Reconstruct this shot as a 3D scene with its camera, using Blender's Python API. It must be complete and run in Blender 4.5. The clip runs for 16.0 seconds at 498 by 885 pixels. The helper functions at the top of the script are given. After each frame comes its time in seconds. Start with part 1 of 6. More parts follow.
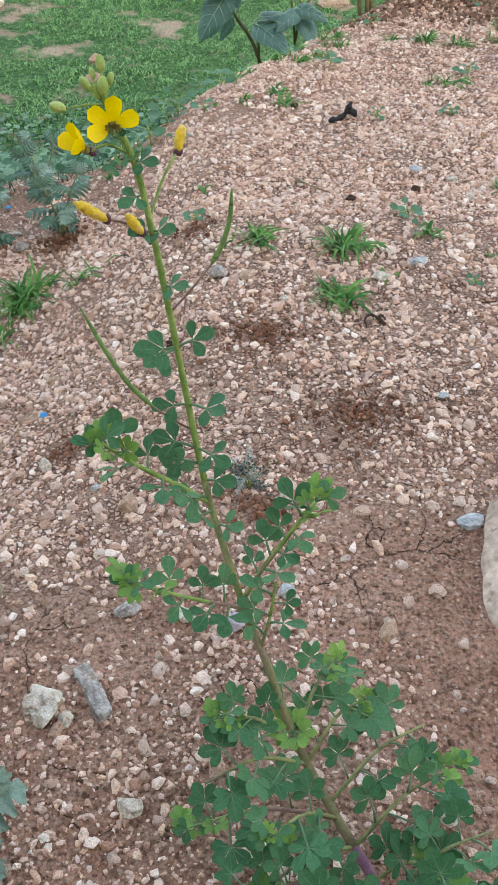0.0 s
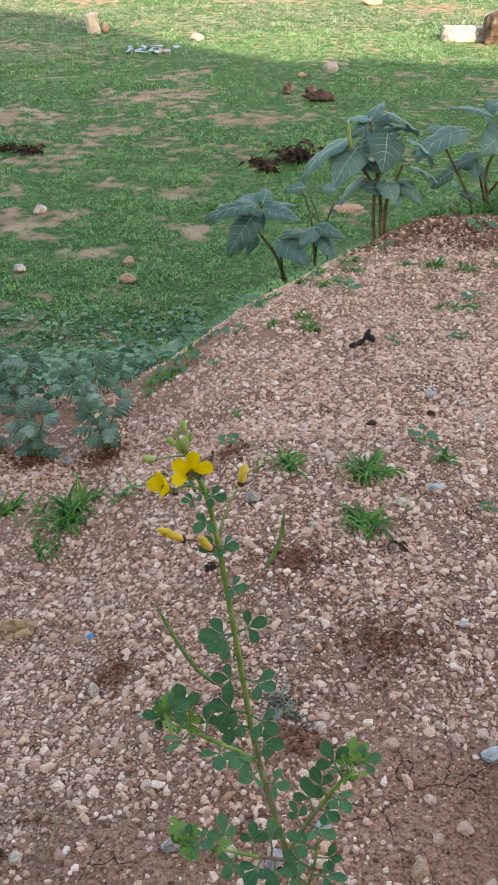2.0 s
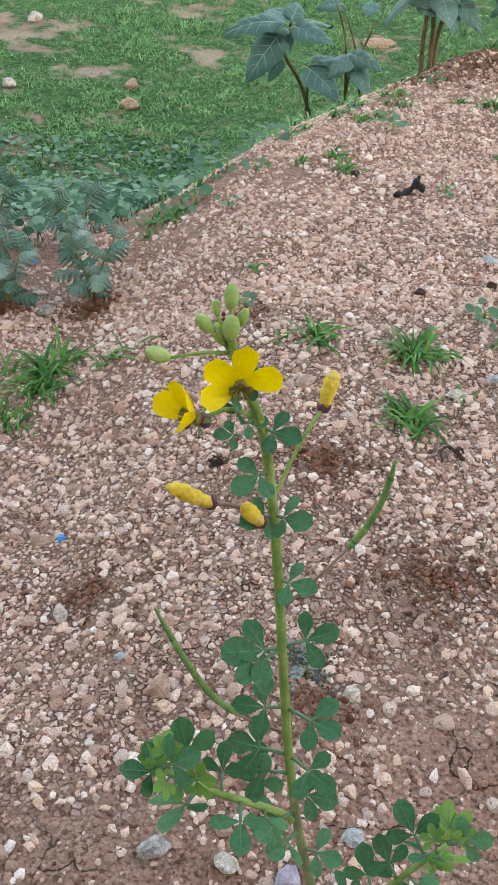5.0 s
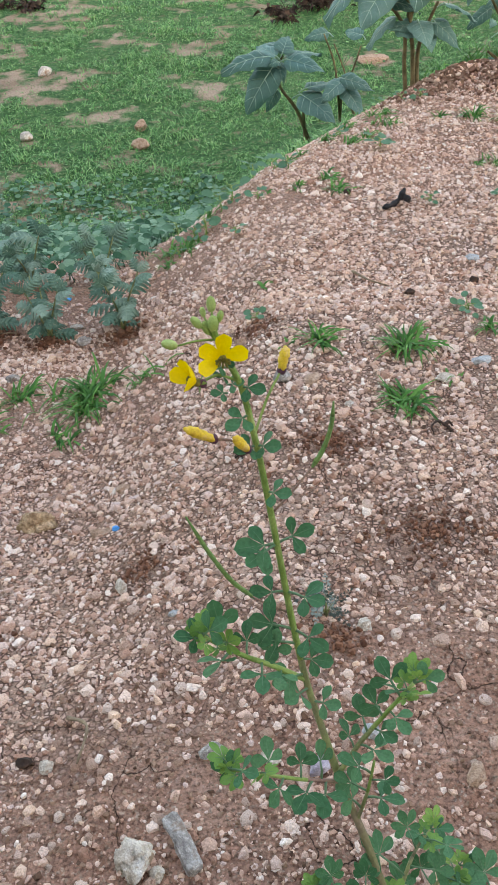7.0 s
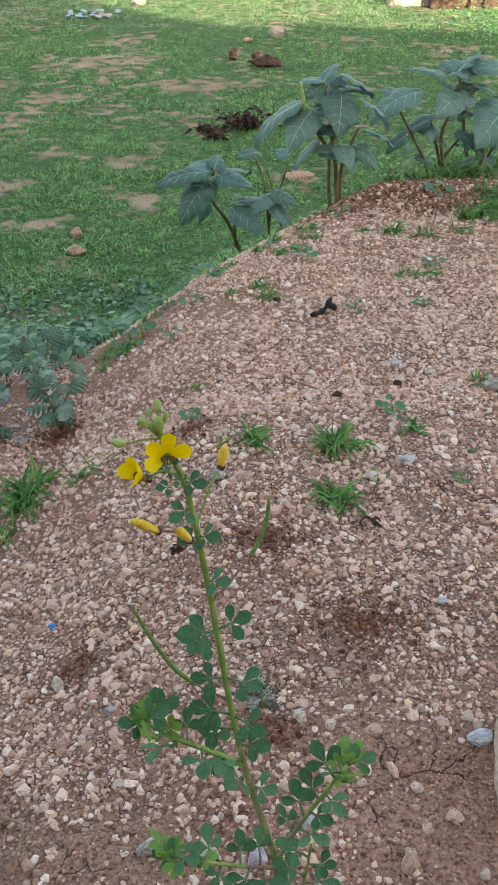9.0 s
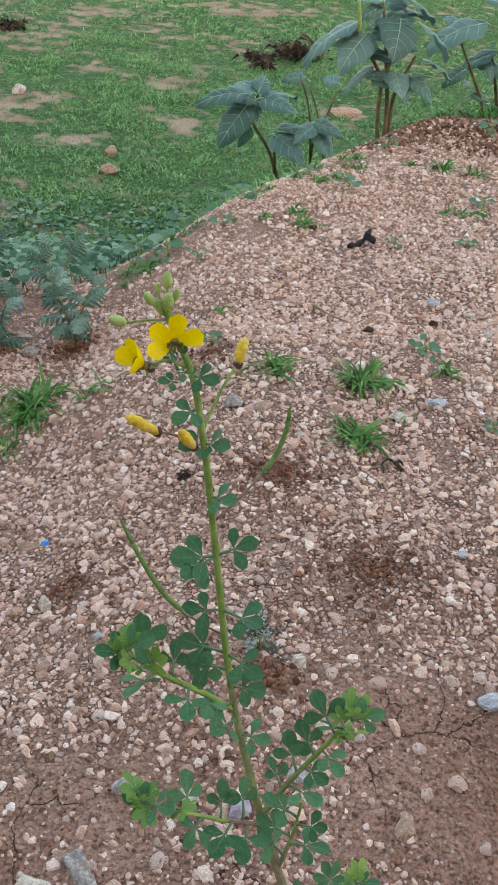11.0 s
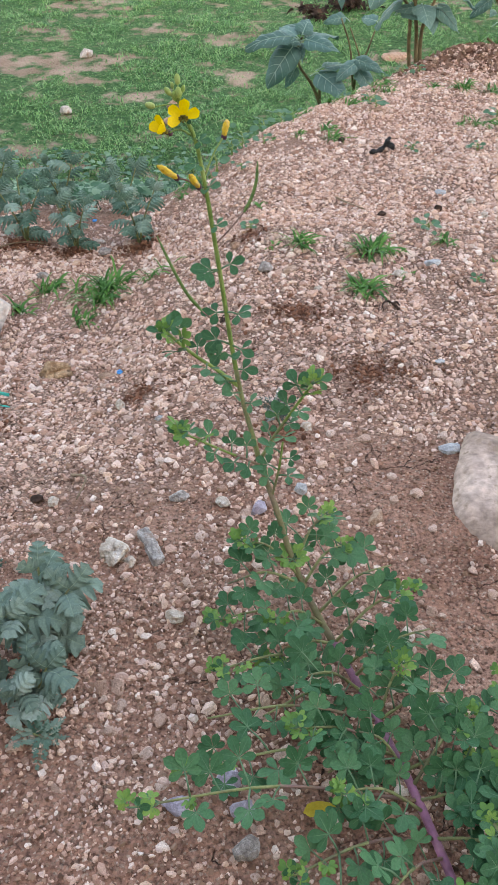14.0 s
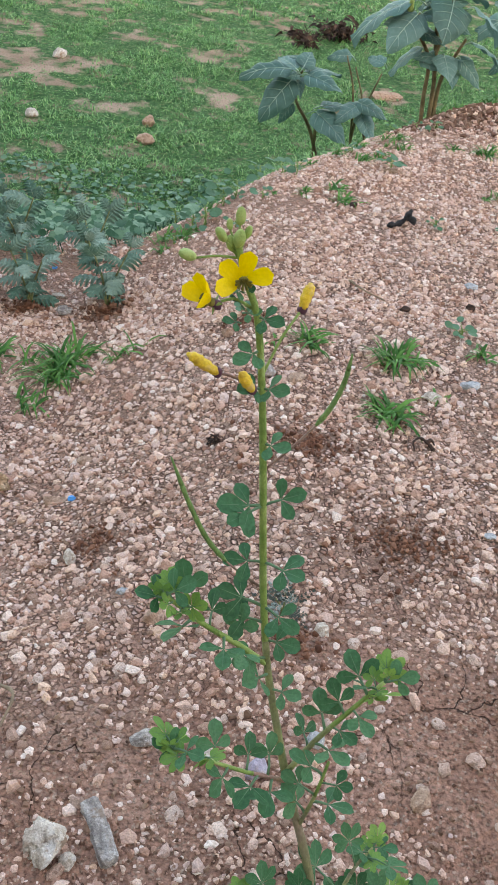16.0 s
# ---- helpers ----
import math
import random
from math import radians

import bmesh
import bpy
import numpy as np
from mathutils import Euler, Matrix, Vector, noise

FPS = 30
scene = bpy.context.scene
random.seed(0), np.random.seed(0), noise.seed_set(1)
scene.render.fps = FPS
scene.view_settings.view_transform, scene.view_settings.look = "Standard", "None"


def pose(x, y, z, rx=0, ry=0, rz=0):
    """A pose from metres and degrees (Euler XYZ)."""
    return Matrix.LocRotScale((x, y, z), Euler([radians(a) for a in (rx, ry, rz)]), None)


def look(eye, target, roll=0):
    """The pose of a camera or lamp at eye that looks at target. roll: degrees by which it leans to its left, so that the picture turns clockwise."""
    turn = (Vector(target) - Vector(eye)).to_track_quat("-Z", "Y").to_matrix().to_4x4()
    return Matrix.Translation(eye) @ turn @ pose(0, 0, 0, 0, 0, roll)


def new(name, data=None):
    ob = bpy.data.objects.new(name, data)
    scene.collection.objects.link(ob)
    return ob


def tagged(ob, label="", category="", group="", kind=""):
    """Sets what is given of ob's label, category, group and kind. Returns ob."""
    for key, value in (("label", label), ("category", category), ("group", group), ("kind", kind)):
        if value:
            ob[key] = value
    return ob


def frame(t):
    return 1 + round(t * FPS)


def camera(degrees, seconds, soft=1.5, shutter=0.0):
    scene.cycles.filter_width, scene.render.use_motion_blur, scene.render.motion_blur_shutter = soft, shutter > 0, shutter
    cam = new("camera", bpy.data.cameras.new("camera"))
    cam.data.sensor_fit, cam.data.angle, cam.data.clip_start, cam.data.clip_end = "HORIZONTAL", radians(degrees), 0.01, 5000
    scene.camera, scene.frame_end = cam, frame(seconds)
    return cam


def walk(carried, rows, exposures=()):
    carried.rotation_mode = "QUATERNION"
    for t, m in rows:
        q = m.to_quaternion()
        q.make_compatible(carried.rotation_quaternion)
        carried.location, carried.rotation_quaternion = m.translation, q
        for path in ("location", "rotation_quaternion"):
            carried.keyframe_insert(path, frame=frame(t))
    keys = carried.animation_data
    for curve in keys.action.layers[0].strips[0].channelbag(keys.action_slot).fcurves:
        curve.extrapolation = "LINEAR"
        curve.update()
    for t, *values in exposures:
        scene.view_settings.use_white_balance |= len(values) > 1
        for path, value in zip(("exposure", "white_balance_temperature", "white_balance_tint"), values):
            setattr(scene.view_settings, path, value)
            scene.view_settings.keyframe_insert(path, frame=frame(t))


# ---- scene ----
cam = camera(30.7, 16.0, soft=0.6)
PATH = [
    (0, (0.177, 0.064, 0.707), (0.23, 1.524, -0.658), 0.6),
    (0.5, (0.148, 0.081, 0.757), (0.191, 1.605, -0.537), -0.2),
    (1, (0.138, 0.087, 0.807), (0.208, 1.66, -0.426), 0.7),
    (1.5, (0.122, 0.07, 0.835), (0.194, 1.69, -0.337), 1.1),
    (2, (0.152, 0.036, 0.847), (0.171, 1.716, -0.239), -0.1),
    (2.5, (0.18, -0.05, 0.853), (0.13, 1.659, -0.185), -1.0),
    (3, (0.226, -0.107, 0.884), (0.135, 1.608, -0.141), -1.1),
    (3.5, (0.18, -0.005, 0.841), (0.077, 1.642, -0.29), -2.0),
    (4, (0.149, 0.099, 0.788), (0.112, 1.646, -0.48), -0.1),
    (4.5, (0.138, 0.202, 0.713), (0.178, 1.704, -0.608), 3.7),
    (5, (0.115, 0.293, 0.694), (0.167, 1.779, -0.644), 4.9),
    (5.2, (0.097, 0.298, 0.692), (0.168, 1.783, -0.647), 5.9),
    (7.3, (0.144, 0.107, 0.807), (0.114, 1.636, -0.481), -3.7),
    (7.5, (0.142, 0.099, 0.814), (0.137, 1.649, -0.451), -3.5),
    (8, (0.151, 0.082, 0.825), (0.231, 1.684, -0.369), -1.1),
    (8.5, (0.158, 0.071, 0.827), (0.271, 1.705, -0.322), -0.2),
    (9, (0.135, 0.092, 0.816), (0.257, 1.733, -0.32), 0.5),
    (9.2, (0.132, 0.112, 0.81), (0.257, 1.748, -0.334), 1.3),
    (11.3, (0.144, 0.149, 0.74), (0.216, 1.716, -0.501), 5.4),
    (11.5, (0.154, 0.104, 0.739), (0.218, 1.669, -0.504), 5.6),
    (12, (0.179, -0.042, 0.727), (0.22, 1.51, -0.534), 4.8),
    (12.5, (0.213, -0.146, 0.747), (0.201, 1.361, -0.568), -0.7),
    (13, (0.254, -0.204, 0.752), (0.188, 1.247, -0.623), -6.3),
    (13.5, (0.253, -0.245, 0.788), (0.246, 1.251, -0.541), -2.3),
    (14, (0.215, -0.244, 0.791), (0.135, 1.282, -0.5), -0.5),
    (14.5, (0.169, -0.202, 0.801), (0.063, 1.327, -0.484), 2.2),
    (15, (0.154, -0.078, 0.777), (0.134, 1.455, -0.508), 5.7),
    (15.5, (0.123, 0.051, 0.745), (0.158, 1.588, -0.535), 7.4),
    (16, (0.118, 0.14, 0.722), (0.176, 1.687, -0.544), 8.1),
]
LIGHT = [(0, 2.74, 10), (0.5, 2.72, 10), (1.5, 2.42, 11), (2, 2.32, 14), (2.5, 2.24, 12), (3, 2.2, 12), (3.5, 2.24, 11), (4, 2.44, 11), (4.5, 2.56, 11), (5.2, 2.65, 11), (7.5, 2.62, 12), (9, 2.28, 11), (11.5, 2.48, 13), (12, 2.47, 12), (12.5, 2.52, 13), (13.2, 2.85, 14), (14, 2.72, 17), (14.5, 2.74, 20), (16, 2.64, 14)]
walk(cam, [(t, look(eye, target, roll)) for t, eye, target, roll in PATH], [(t, s, 8800, tint) for t, s, tint in LIGHT])

# ---- world, sun, exposure ----
SUN_TURN, SUN_UP = radians(159.6), radians(25)
world = bpy.data.worlds.new("sky")
scene.world = world
world.use_nodes = True
wn = world.node_tree
sky = wn.nodes.new("ShaderNodeTexSky")
sky.sky_type, sky.sun_disc = "NISHITA", False
sky.sun_elevation, sky.sun_rotation = SUN_UP, SUN_TURN
sky.air_density, sky.dust_density = 1.0, 2.5
wn.links.new(sky.outputs[0], wn.nodes["Background"].inputs[0])
wn.nodes["Background"].inputs[1].default_value = 0.15
sun = new("sun", bpy.data.lights.new("sun", "SUN"))
sun.data.energy, sun.data.angle, sun.data.color = 2.35, radians(0.6), (1.0, 0.94, 0.86)
to_sun = Vector((math.sin(SUN_TURN) * math.cos(SUN_UP), math.cos(SUN_TURN) * math.cos(SUN_UP), math.sin(SUN_UP)))
sun.matrix_world = look(to_sun * 30, (0, 0, 0))

# ---- materials ----


def noisy(name, colours, scale, rough=0.8, bump=0.0, bump_scale=60.0, fine=0.0, island=0.0, each=0.0, through_light=0.0,
          detail=4.0, spots=None, gloss=0.3):
    """A material whose colour runs over a list of colours by noise, with relief, shifts of value per piece and, for leaves, light passing through."""
    m = bpy.data.materials.new(name)
    m.use_nodes = True
    t = m.node_tree
    n, lk = t.nodes, t.links
    p = n["Principled BSDF"]
    p.inputs["Roughness"].default_value = rough
    p.inputs["Specular IOR Level"].default_value = gloss
    at = n.new("ShaderNodeTexCoord")
    nz = n.new("ShaderNodeTexNoise")
    nz.inputs["Scale"].default_value, nz.inputs["Detail"].default_value = scale, detail
    lk.new(at.outputs["Object"], nz.inputs["Vector"])
    value = nz.outputs["Fac"]
    if island or each:
        src = n.new("ShaderNodeNewGeometry").outputs["Random Per Island"] if island else n.new("ShaderNodeObjectInfo").outputs["Random"]
        mx = n.new("ShaderNodeMix")
        mx.inputs["Factor"].default_value = island or each
        lk.new(value, mx.inputs["A"]), lk.new(src, mx.inputs["B"])
        value = mx.outputs["Result"]
    ramp = n.new("ShaderNodeValToRGB")
    r = ramp.color_ramp
    lo, hi = (0.05, 0.95) if (island or each) else (0.32, 0.68)
    while len(r.elements) < len(colours):
        r.elements.new(0.5)
    for i, c in enumerate(colours):
        r.elements[i].position, r.elements[i].color = lo + (hi - lo) * i / max(1, len(colours) - 1), (*c, 1)
    lk.new(value, ramp.inputs[0])
    colour = ramp.outputs[0]
    if fine:
        f = n.new("ShaderNodeTexNoise")
        f.inputs["Scale"].default_value, f.inputs["Detail"].default_value = scale * 9, 5
        lk.new(at.outputs["Object"], f.inputs["Vector"])
        mr = n.new("ShaderNodeMapRange")
        mr.inputs["From Min"].default_value, mr.inputs["From Max"].default_value = 0.3, 0.7
        mr.inputs["To Min"].default_value, mr.inputs["To Max"].default_value = 1 - fine, 1 + fine
        lk.new(f.outputs["Fac"], mr.inputs["Value"])
        mul = n.new("ShaderNodeVectorMath")
        mul.operation = "MULTIPLY"
        lk.new(colour, mul.inputs[0]), lk.new(mr.outputs[0], mul.inputs[1])
        colour = mul.outputs[0]
    if spots:
        s = n.new("ShaderNodeTexNoise")
        s.inputs["Scale"].default_value, s.inputs["Detail"].default_value = spots[0], 3
        lk.new(at.outputs["Object"], s.inputs["Vector"])
        cut = n.new("ShaderNodeMapRange")
        cut.inputs["From Min"].default_value, cut.inputs["From Max"].default_value = spots[1], spots[1] + 0.08
        lk.new(s.outputs["Fac"], cut.inputs["Value"])
        mx = n.new("ShaderNodeMix")
        mx.data_type = "RGBA"
        lk.new(cut.outputs[0], mx.inputs["Factor"]), lk.new(colour, mx.inputs["A"])
        mx.inputs["B"].default_value = (*spots[2], 1)
        colour = mx.outputs["Result"]
    lk.new(colour, p.inputs["Base Color"])
    if bump:
        b = n.new("ShaderNodeBump")
        b.inputs["Strength"].default_value, b.inputs["Distance"].default_value = bump, 0.004
        bn = n.new("ShaderNodeTexNoise")
        bn.inputs["Scale"].default_value, bn.inputs["Detail"].default_value = bump_scale, 6
        lk.new(at.outputs["Object"], bn.inputs["Vector"])
        lk.new(bn.outputs["Fac"], b.inputs["Height"]), lk.new(b.outputs[0], p.inputs["Normal"])
    if through_light:
        tr = n.new("ShaderNodeBsdfTranslucent")
        lk.new(colour, tr.inputs["Color"])
        ms = n.new("ShaderNodeMixShader")
        ms.inputs[0].default_value = through_light
        lk.new(p.outputs[0], ms.inputs[1]), lk.new(tr.outputs[0], ms.inputs[2])
        lk.new(ms.outputs[0], n["Material Output"].inputs["Surface"])
    return m


GRAVEL = noisy("gravel", [(0.361, 0.189, 0.133), (0.481, 0.278, 0.202), (0.541, 0.331, 0.251), (0.609, 0.388, 0.298), (0.578, 0.401, 0.338), (0.662, 0.435, 0.340), (0.704, 0.468, 0.364), (0.650, 0.485, 0.431),
                          (0.722, 0.483, 0.345), (0.747, 0.532, 0.433), (0.770, 0.572, 0.477), (0.800, 0.624, 0.533), (0.860, 0.742, 0.665)],
               90, 0.92, 0.9, 420, 0.22, island=0.9, spots=(190, 0.66, (0.33, 0.185, 0.13)))
GRIT = noisy("grit", [(0.253, 0.127, 0.085), (0.380, 0.210, 0.148), (0.483, 0.293, 0.213), (0.644, 0.442, 0.350)], 90, 0.92, 0.6, 420, 0.2, island=0.85)
STONE = noisy("stone", [(0.354, 0.198, 0.136), (0.478, 0.301, 0.226), (0.603, 0.425, 0.347), (0.728, 0.581, 0.504)], 1.2, 0.88, 0.9, 6, 0.35, each=0.65, spots=(2.2, 0.58, (0.32, 0.185, 0.13)))
SOIL_CRUMB = noisy("soil_grains", [(0.060, 0.030, 0.019), (0.170, 0.090, 0.058), (0.255, 0.148, 0.100), (0.340, 0.215, 0.153)], 30, 0.95, 0.4, 400, 0.1, island=0.75)
CRUMB = noisy("crumbs", [(0.085, 0.034, 0.020), (0.18, 0.076, 0.045), (0.30, 0.145, 0.09)], 30, 0.95, 0.4, 400, 0.1, island=0.75)
PALE_STONE = noisy("pale_stone", [(0.34, 0.27, 0.21), (0.50, 0.43, 0.36), (0.66, 0.61, 0.55)], 70, 0.88, 0.9, 260, 0.3, spots=(90, 0.6, (0.30, 0.20, 0.14)))
GREY_STONE = noisy("grey_stone", [(0.17, 0.145, 0.13), (0.32, 0.285, 0.26), (0.48, 0.44, 0.41)], 110, 0.88, 1.0, 320, 0.4, spots=(80, 0.6, (0.26, 0.19, 0.15)))
BLUE_STONE = noisy("blue_stone", [(0.25, 0.26, 0.265), (0.37, 0.385, 0.395), (0.50, 0.515, 0.52)], 80, 0.85, 0.8, 300, 0.25, spots=(80, 0.62, (0.32, 0.23, 0.18)))
TAN_STONE = noisy("tan_stone", [(0.24, 0.145, 0.095), (0.37, 0.24, 0.17), (0.50, 0.36, 0.28)], 70, 0.88, 0.8, 240, 0.28, spots=(70, 0.6, (0.22, 0.13, 0.09)))
MAUVE_STONE = noisy("mauve_stone", [(0.24, 0.21, 0.25), (0.34, 0.30, 0.36), (0.46, 0.42, 0.47)], 70, 0.8, 0.7, 220, 0.25)
BOULDER = noisy("boulder_stone", [(0.27, 0.195, 0.155), (0.42, 0.312, 0.258), (0.52, 0.40, 0.338)], 9, 0.94, 1.0, 130, 0.34, spots=(60, 0.58, (0.29, 0.21, 0.16)), detail=8.0)
WHITE_ROCK = noisy("white_rock", [(0.260, 0.223, 0.191), (0.429, 0.382, 0.340), (0.624, 0.567, 0.506)], 16, 0.9, 1.0, 90, 0.3, spots=(12, 0.6, (0.30, 0.18, 0.12)))
LEAF = noisy("leaf_green", [(0.019, 0.088, 0.036), (0.043, 0.145, 0.063), (0.087, 0.221, 0.103)], 60, 0.5, 0.25, 500, 0.2, each=0.6, through_light=0.10, gloss=0.16)
YOUNG = noisy("young_leaf", [(0.079, 0.202, 0.050), (0.142, 0.294, 0.069), (0.244, 0.395, 0.091)], 90, 0.55, 0.2, 500, 0.1, each=0.6, through_light=0.25, gloss=0.2)
RIB = noisy("leaf_rib", [(0.072, 0.158, 0.083), (0.108, 0.209, 0.108)], 60, 0.6)
PALE_RIB = noisy("pale_rib", [(0.17, 0.25, 0.17), (0.27, 0.36, 0.26)], 60, 0.7)
STEM = noisy("green_stem", [(0.13, 0.22, 0.05), (0.20, 0.30, 0.08), (0.27, 0.36, 0.12)], 60, 0.6, 0.4, 700, 0.12)
BRANCH = noisy("olive_branch", [(0.15, 0.14, 0.08), (0.20, 0.22, 0.09), (0.26, 0.28, 0.12)], 50, 0.6, 0.4, 600, 0.15)
OLIVE_STEM = noisy("olive_stem", [(0.135, 0.115, 0.062), (0.17, 0.16, 0.075), (0.20, 0.145, 0.10)], 30, 0.6, 0.4, 600, 0.15)
RED_STEM = noisy("reddish_stem", [(0.17, 0.11, 0.075), (0.24, 0.14, 0.115), (0.27, 0.20, 0.12)], 40, 0.6, 0.4, 600, 0.15)
PURPLE_STEM = noisy("purple_stem", [(0.20, 0.10, 0.13), (0.31, 0.13, 0.21), (0.33, 0.21, 0.19)], 22, 0.55, 0.4, 600, 0.15)
PETAL = noisy("yellow_petal", [(0.74, 0.50, 0.005), (0.86, 0.64, 0.01)], 90, 0.5, 0.2, 400, 0.05, through_light=0.3)
WILTED = noisy("wilted_petal", [(0.62, 0.40, 0.05), (0.82, 0.58, 0.06), (0.75, 0.52, 0.22)], 160, 0.6, 0.4, 500, 0.1, through_light=0.2)
SEPAL = noisy("dark_sepal", [(0.07, 0.03, 0.045), (0.13, 0.05, 0.08)], 120, 0.6)
HEART = noisy("flower_heart", [(0.10, 0.09, 0.02), (0.22, 0.18, 0.03)], 300, 0.7)
BUD = noisy("bud_green", [(0.26, 0.38, 0.10), (0.40, 0.50, 0.18)], 150, 0.6, 0.3, 600, 0.1, through_light=0.15)
POD = noisy("pod_green", [(0.09, 0.18, 0.055), (0.16, 0.27, 0.085)], 90, 0.6, 0.4, 700, 0.15)
SILVER = noisy("silver_leaf", [(0.060, 0.112, 0.083), (0.164, 0.242, 0.196), (0.361, 0.463, 0.410)], 45, 0.75, 0.3, 260, 0.16, each=0.55, through_light=0.04, gloss=0.12)
SILVER_DARK = noisy("weed_leaf", [(0.038, 0.102, 0.070), (0.119, 0.210, 0.157), (0.314, 0.421, 0.349)], 45, 0.7, 0.3, 260, 0.16, each=0.6, through_light=0.06, gloss=0.12)
GREY_LEAF = noisy("grey_leaf", [(0.035, 0.045, 0.038), (0.10, 0.13, 0.11), (0.34, 0.40, 0.365)], 70, 0.8, 0.3, 400, 0.2, each=0.75, gloss=0.1)
BROAD = noisy("broad_leaf", [(0.028, 0.098, 0.070), (0.070, 0.180, 0.150), (0.150, 0.290, 0.265)], 14, 0.42, 0.35, 120, 0.25, each=0.6, through_light=0.16, gloss=0.4)
BROAD.node_tree.nodes["Principled BSDF"].inputs["Specular IOR Level"].default_value = 0.5
VEIN = noisy("leaf_vein", [(0.312, 0.468, 0.390), (0.416, 0.559, 0.468)], 60, 0.6)
BROWN_STALK = noisy("brown_stalk", [(0.09, 0.075, 0.035), (0.17, 0.13, 0.07), (0.24, 0.20, 0.10)], 30, 0.75, 0.5, 260, 0.2)
ROUND = noisy("round_leaf", [(0.020, 0.080, 0.040), (0.060, 0.160, 0.086), (0.190, 0.320, 0.202)], 30, 0.55, 0.2, 300, 0.12, island=0.8, through_light=0.1, gloss=0.15)
# darkest blade tone stands in for the shadows between blades
TURF = noisy("grass_blades", [(0.012, 0.069, 0.021), (0.050, 0.177, 0.050), (0.114, 0.309, 0.092), (0.229, 0.435, 0.156), (0.395, 0.515, 0.255)], 9.0, 0.55, 0, 1, 0.1, island=0.62, through_light=0.2)
# far grass: the paleness of low sunlight is put into its colour
SUNLIT_TURF = noisy("sunlit_grass_blades", [(0.081, 0.145, 0.077), (0.144, 0.210, 0.122), (0.216, 0.267, 0.176), (0.297, 0.310, 0.234), (0.378, 0.349, 0.288)], 3.0, 0.6, 0, 1, 0.1, island=0.5, through_light=0.2)
BROWN_ROCK = noisy("brown_rock", [(0.05, 0.034, 0.025), (0.12, 0.08, 0.058), (0.27, 0.195, 0.145)], 14, 0.9, 1.0, 90, 0.3)
ORANGE_ROCK = noisy("orange_rock", [(0.24, 0.145, 0.085), (0.50, 0.345, 0.215), (0.66, 0.51, 0.365)], 60, 0.9, 1.0, 260, 0.35)
BLADE = noisy("coarse_grass", [(0.018, 0.082, 0.018), (0.052, 0.180, 0.036), (0.14, 0.32, 0.075)], 40, 0.5, 0, 1, 0.1, island=0.7, through_light=0.2, gloss=0.15)
BLACK = noisy("black_rag", [(0.012, 0.012, 0.013), (0.03, 0.028, 0.03)], 60, 0.8, 0.5, 200)
DUNG = noisy("dark_dung", [(0.022, 0.015, 0.012), (0.055, 0.034, 0.026), (0.10, 0.058, 0.042)], 22, 0.95, 1.0, 80, 0.3)
TEAL = noisy("teal_plastic", [(0.0, 0.42, 0.36), (0.01, 0.55, 0.47)], 30, 0.35)
BLUE = noisy("blue_plastic", [(0.02, 0.24, 0.62), (0.05, 0.33, 0.72)], 60, 0.4)
DRY_LEAF = noisy("yellow_leaf", [(0.52, 0.38, 0.03), (0.62, 0.50, 0.07)], 60, 0.6, 0.3, 300, 0.1, through_light=0.2)
STRAW = noisy("dry_twig", [(0.16, 0.11, 0.07), (0.28, 0.21, 0.14)], 40, 0.8, 0.4, 200, 0.15)
LITTER = noisy("pale_litter", [(0.13, 0.26, 0.36), (0.28, 0.38, 0.44), (0.26, 0.16, 0.12)], 9, 0.6, 0.3, 60, 0.1)
PLASTER = noisy("wall_plaster", [(0.40, 0.36, 0.30), (0.52, 0.47, 0.40)], 0.8, 0.9, 0.4, 20, 0.1)
EARTH = noisy("thrown_earth", [(0.106, 0.051, 0.033), (0.176, 0.092, 0.062), (0.239, 0.141, 0.099), (0.310, 0.204, 0.155)], 30, 0.95, 0.4, 400, 0.1, island=0.75)


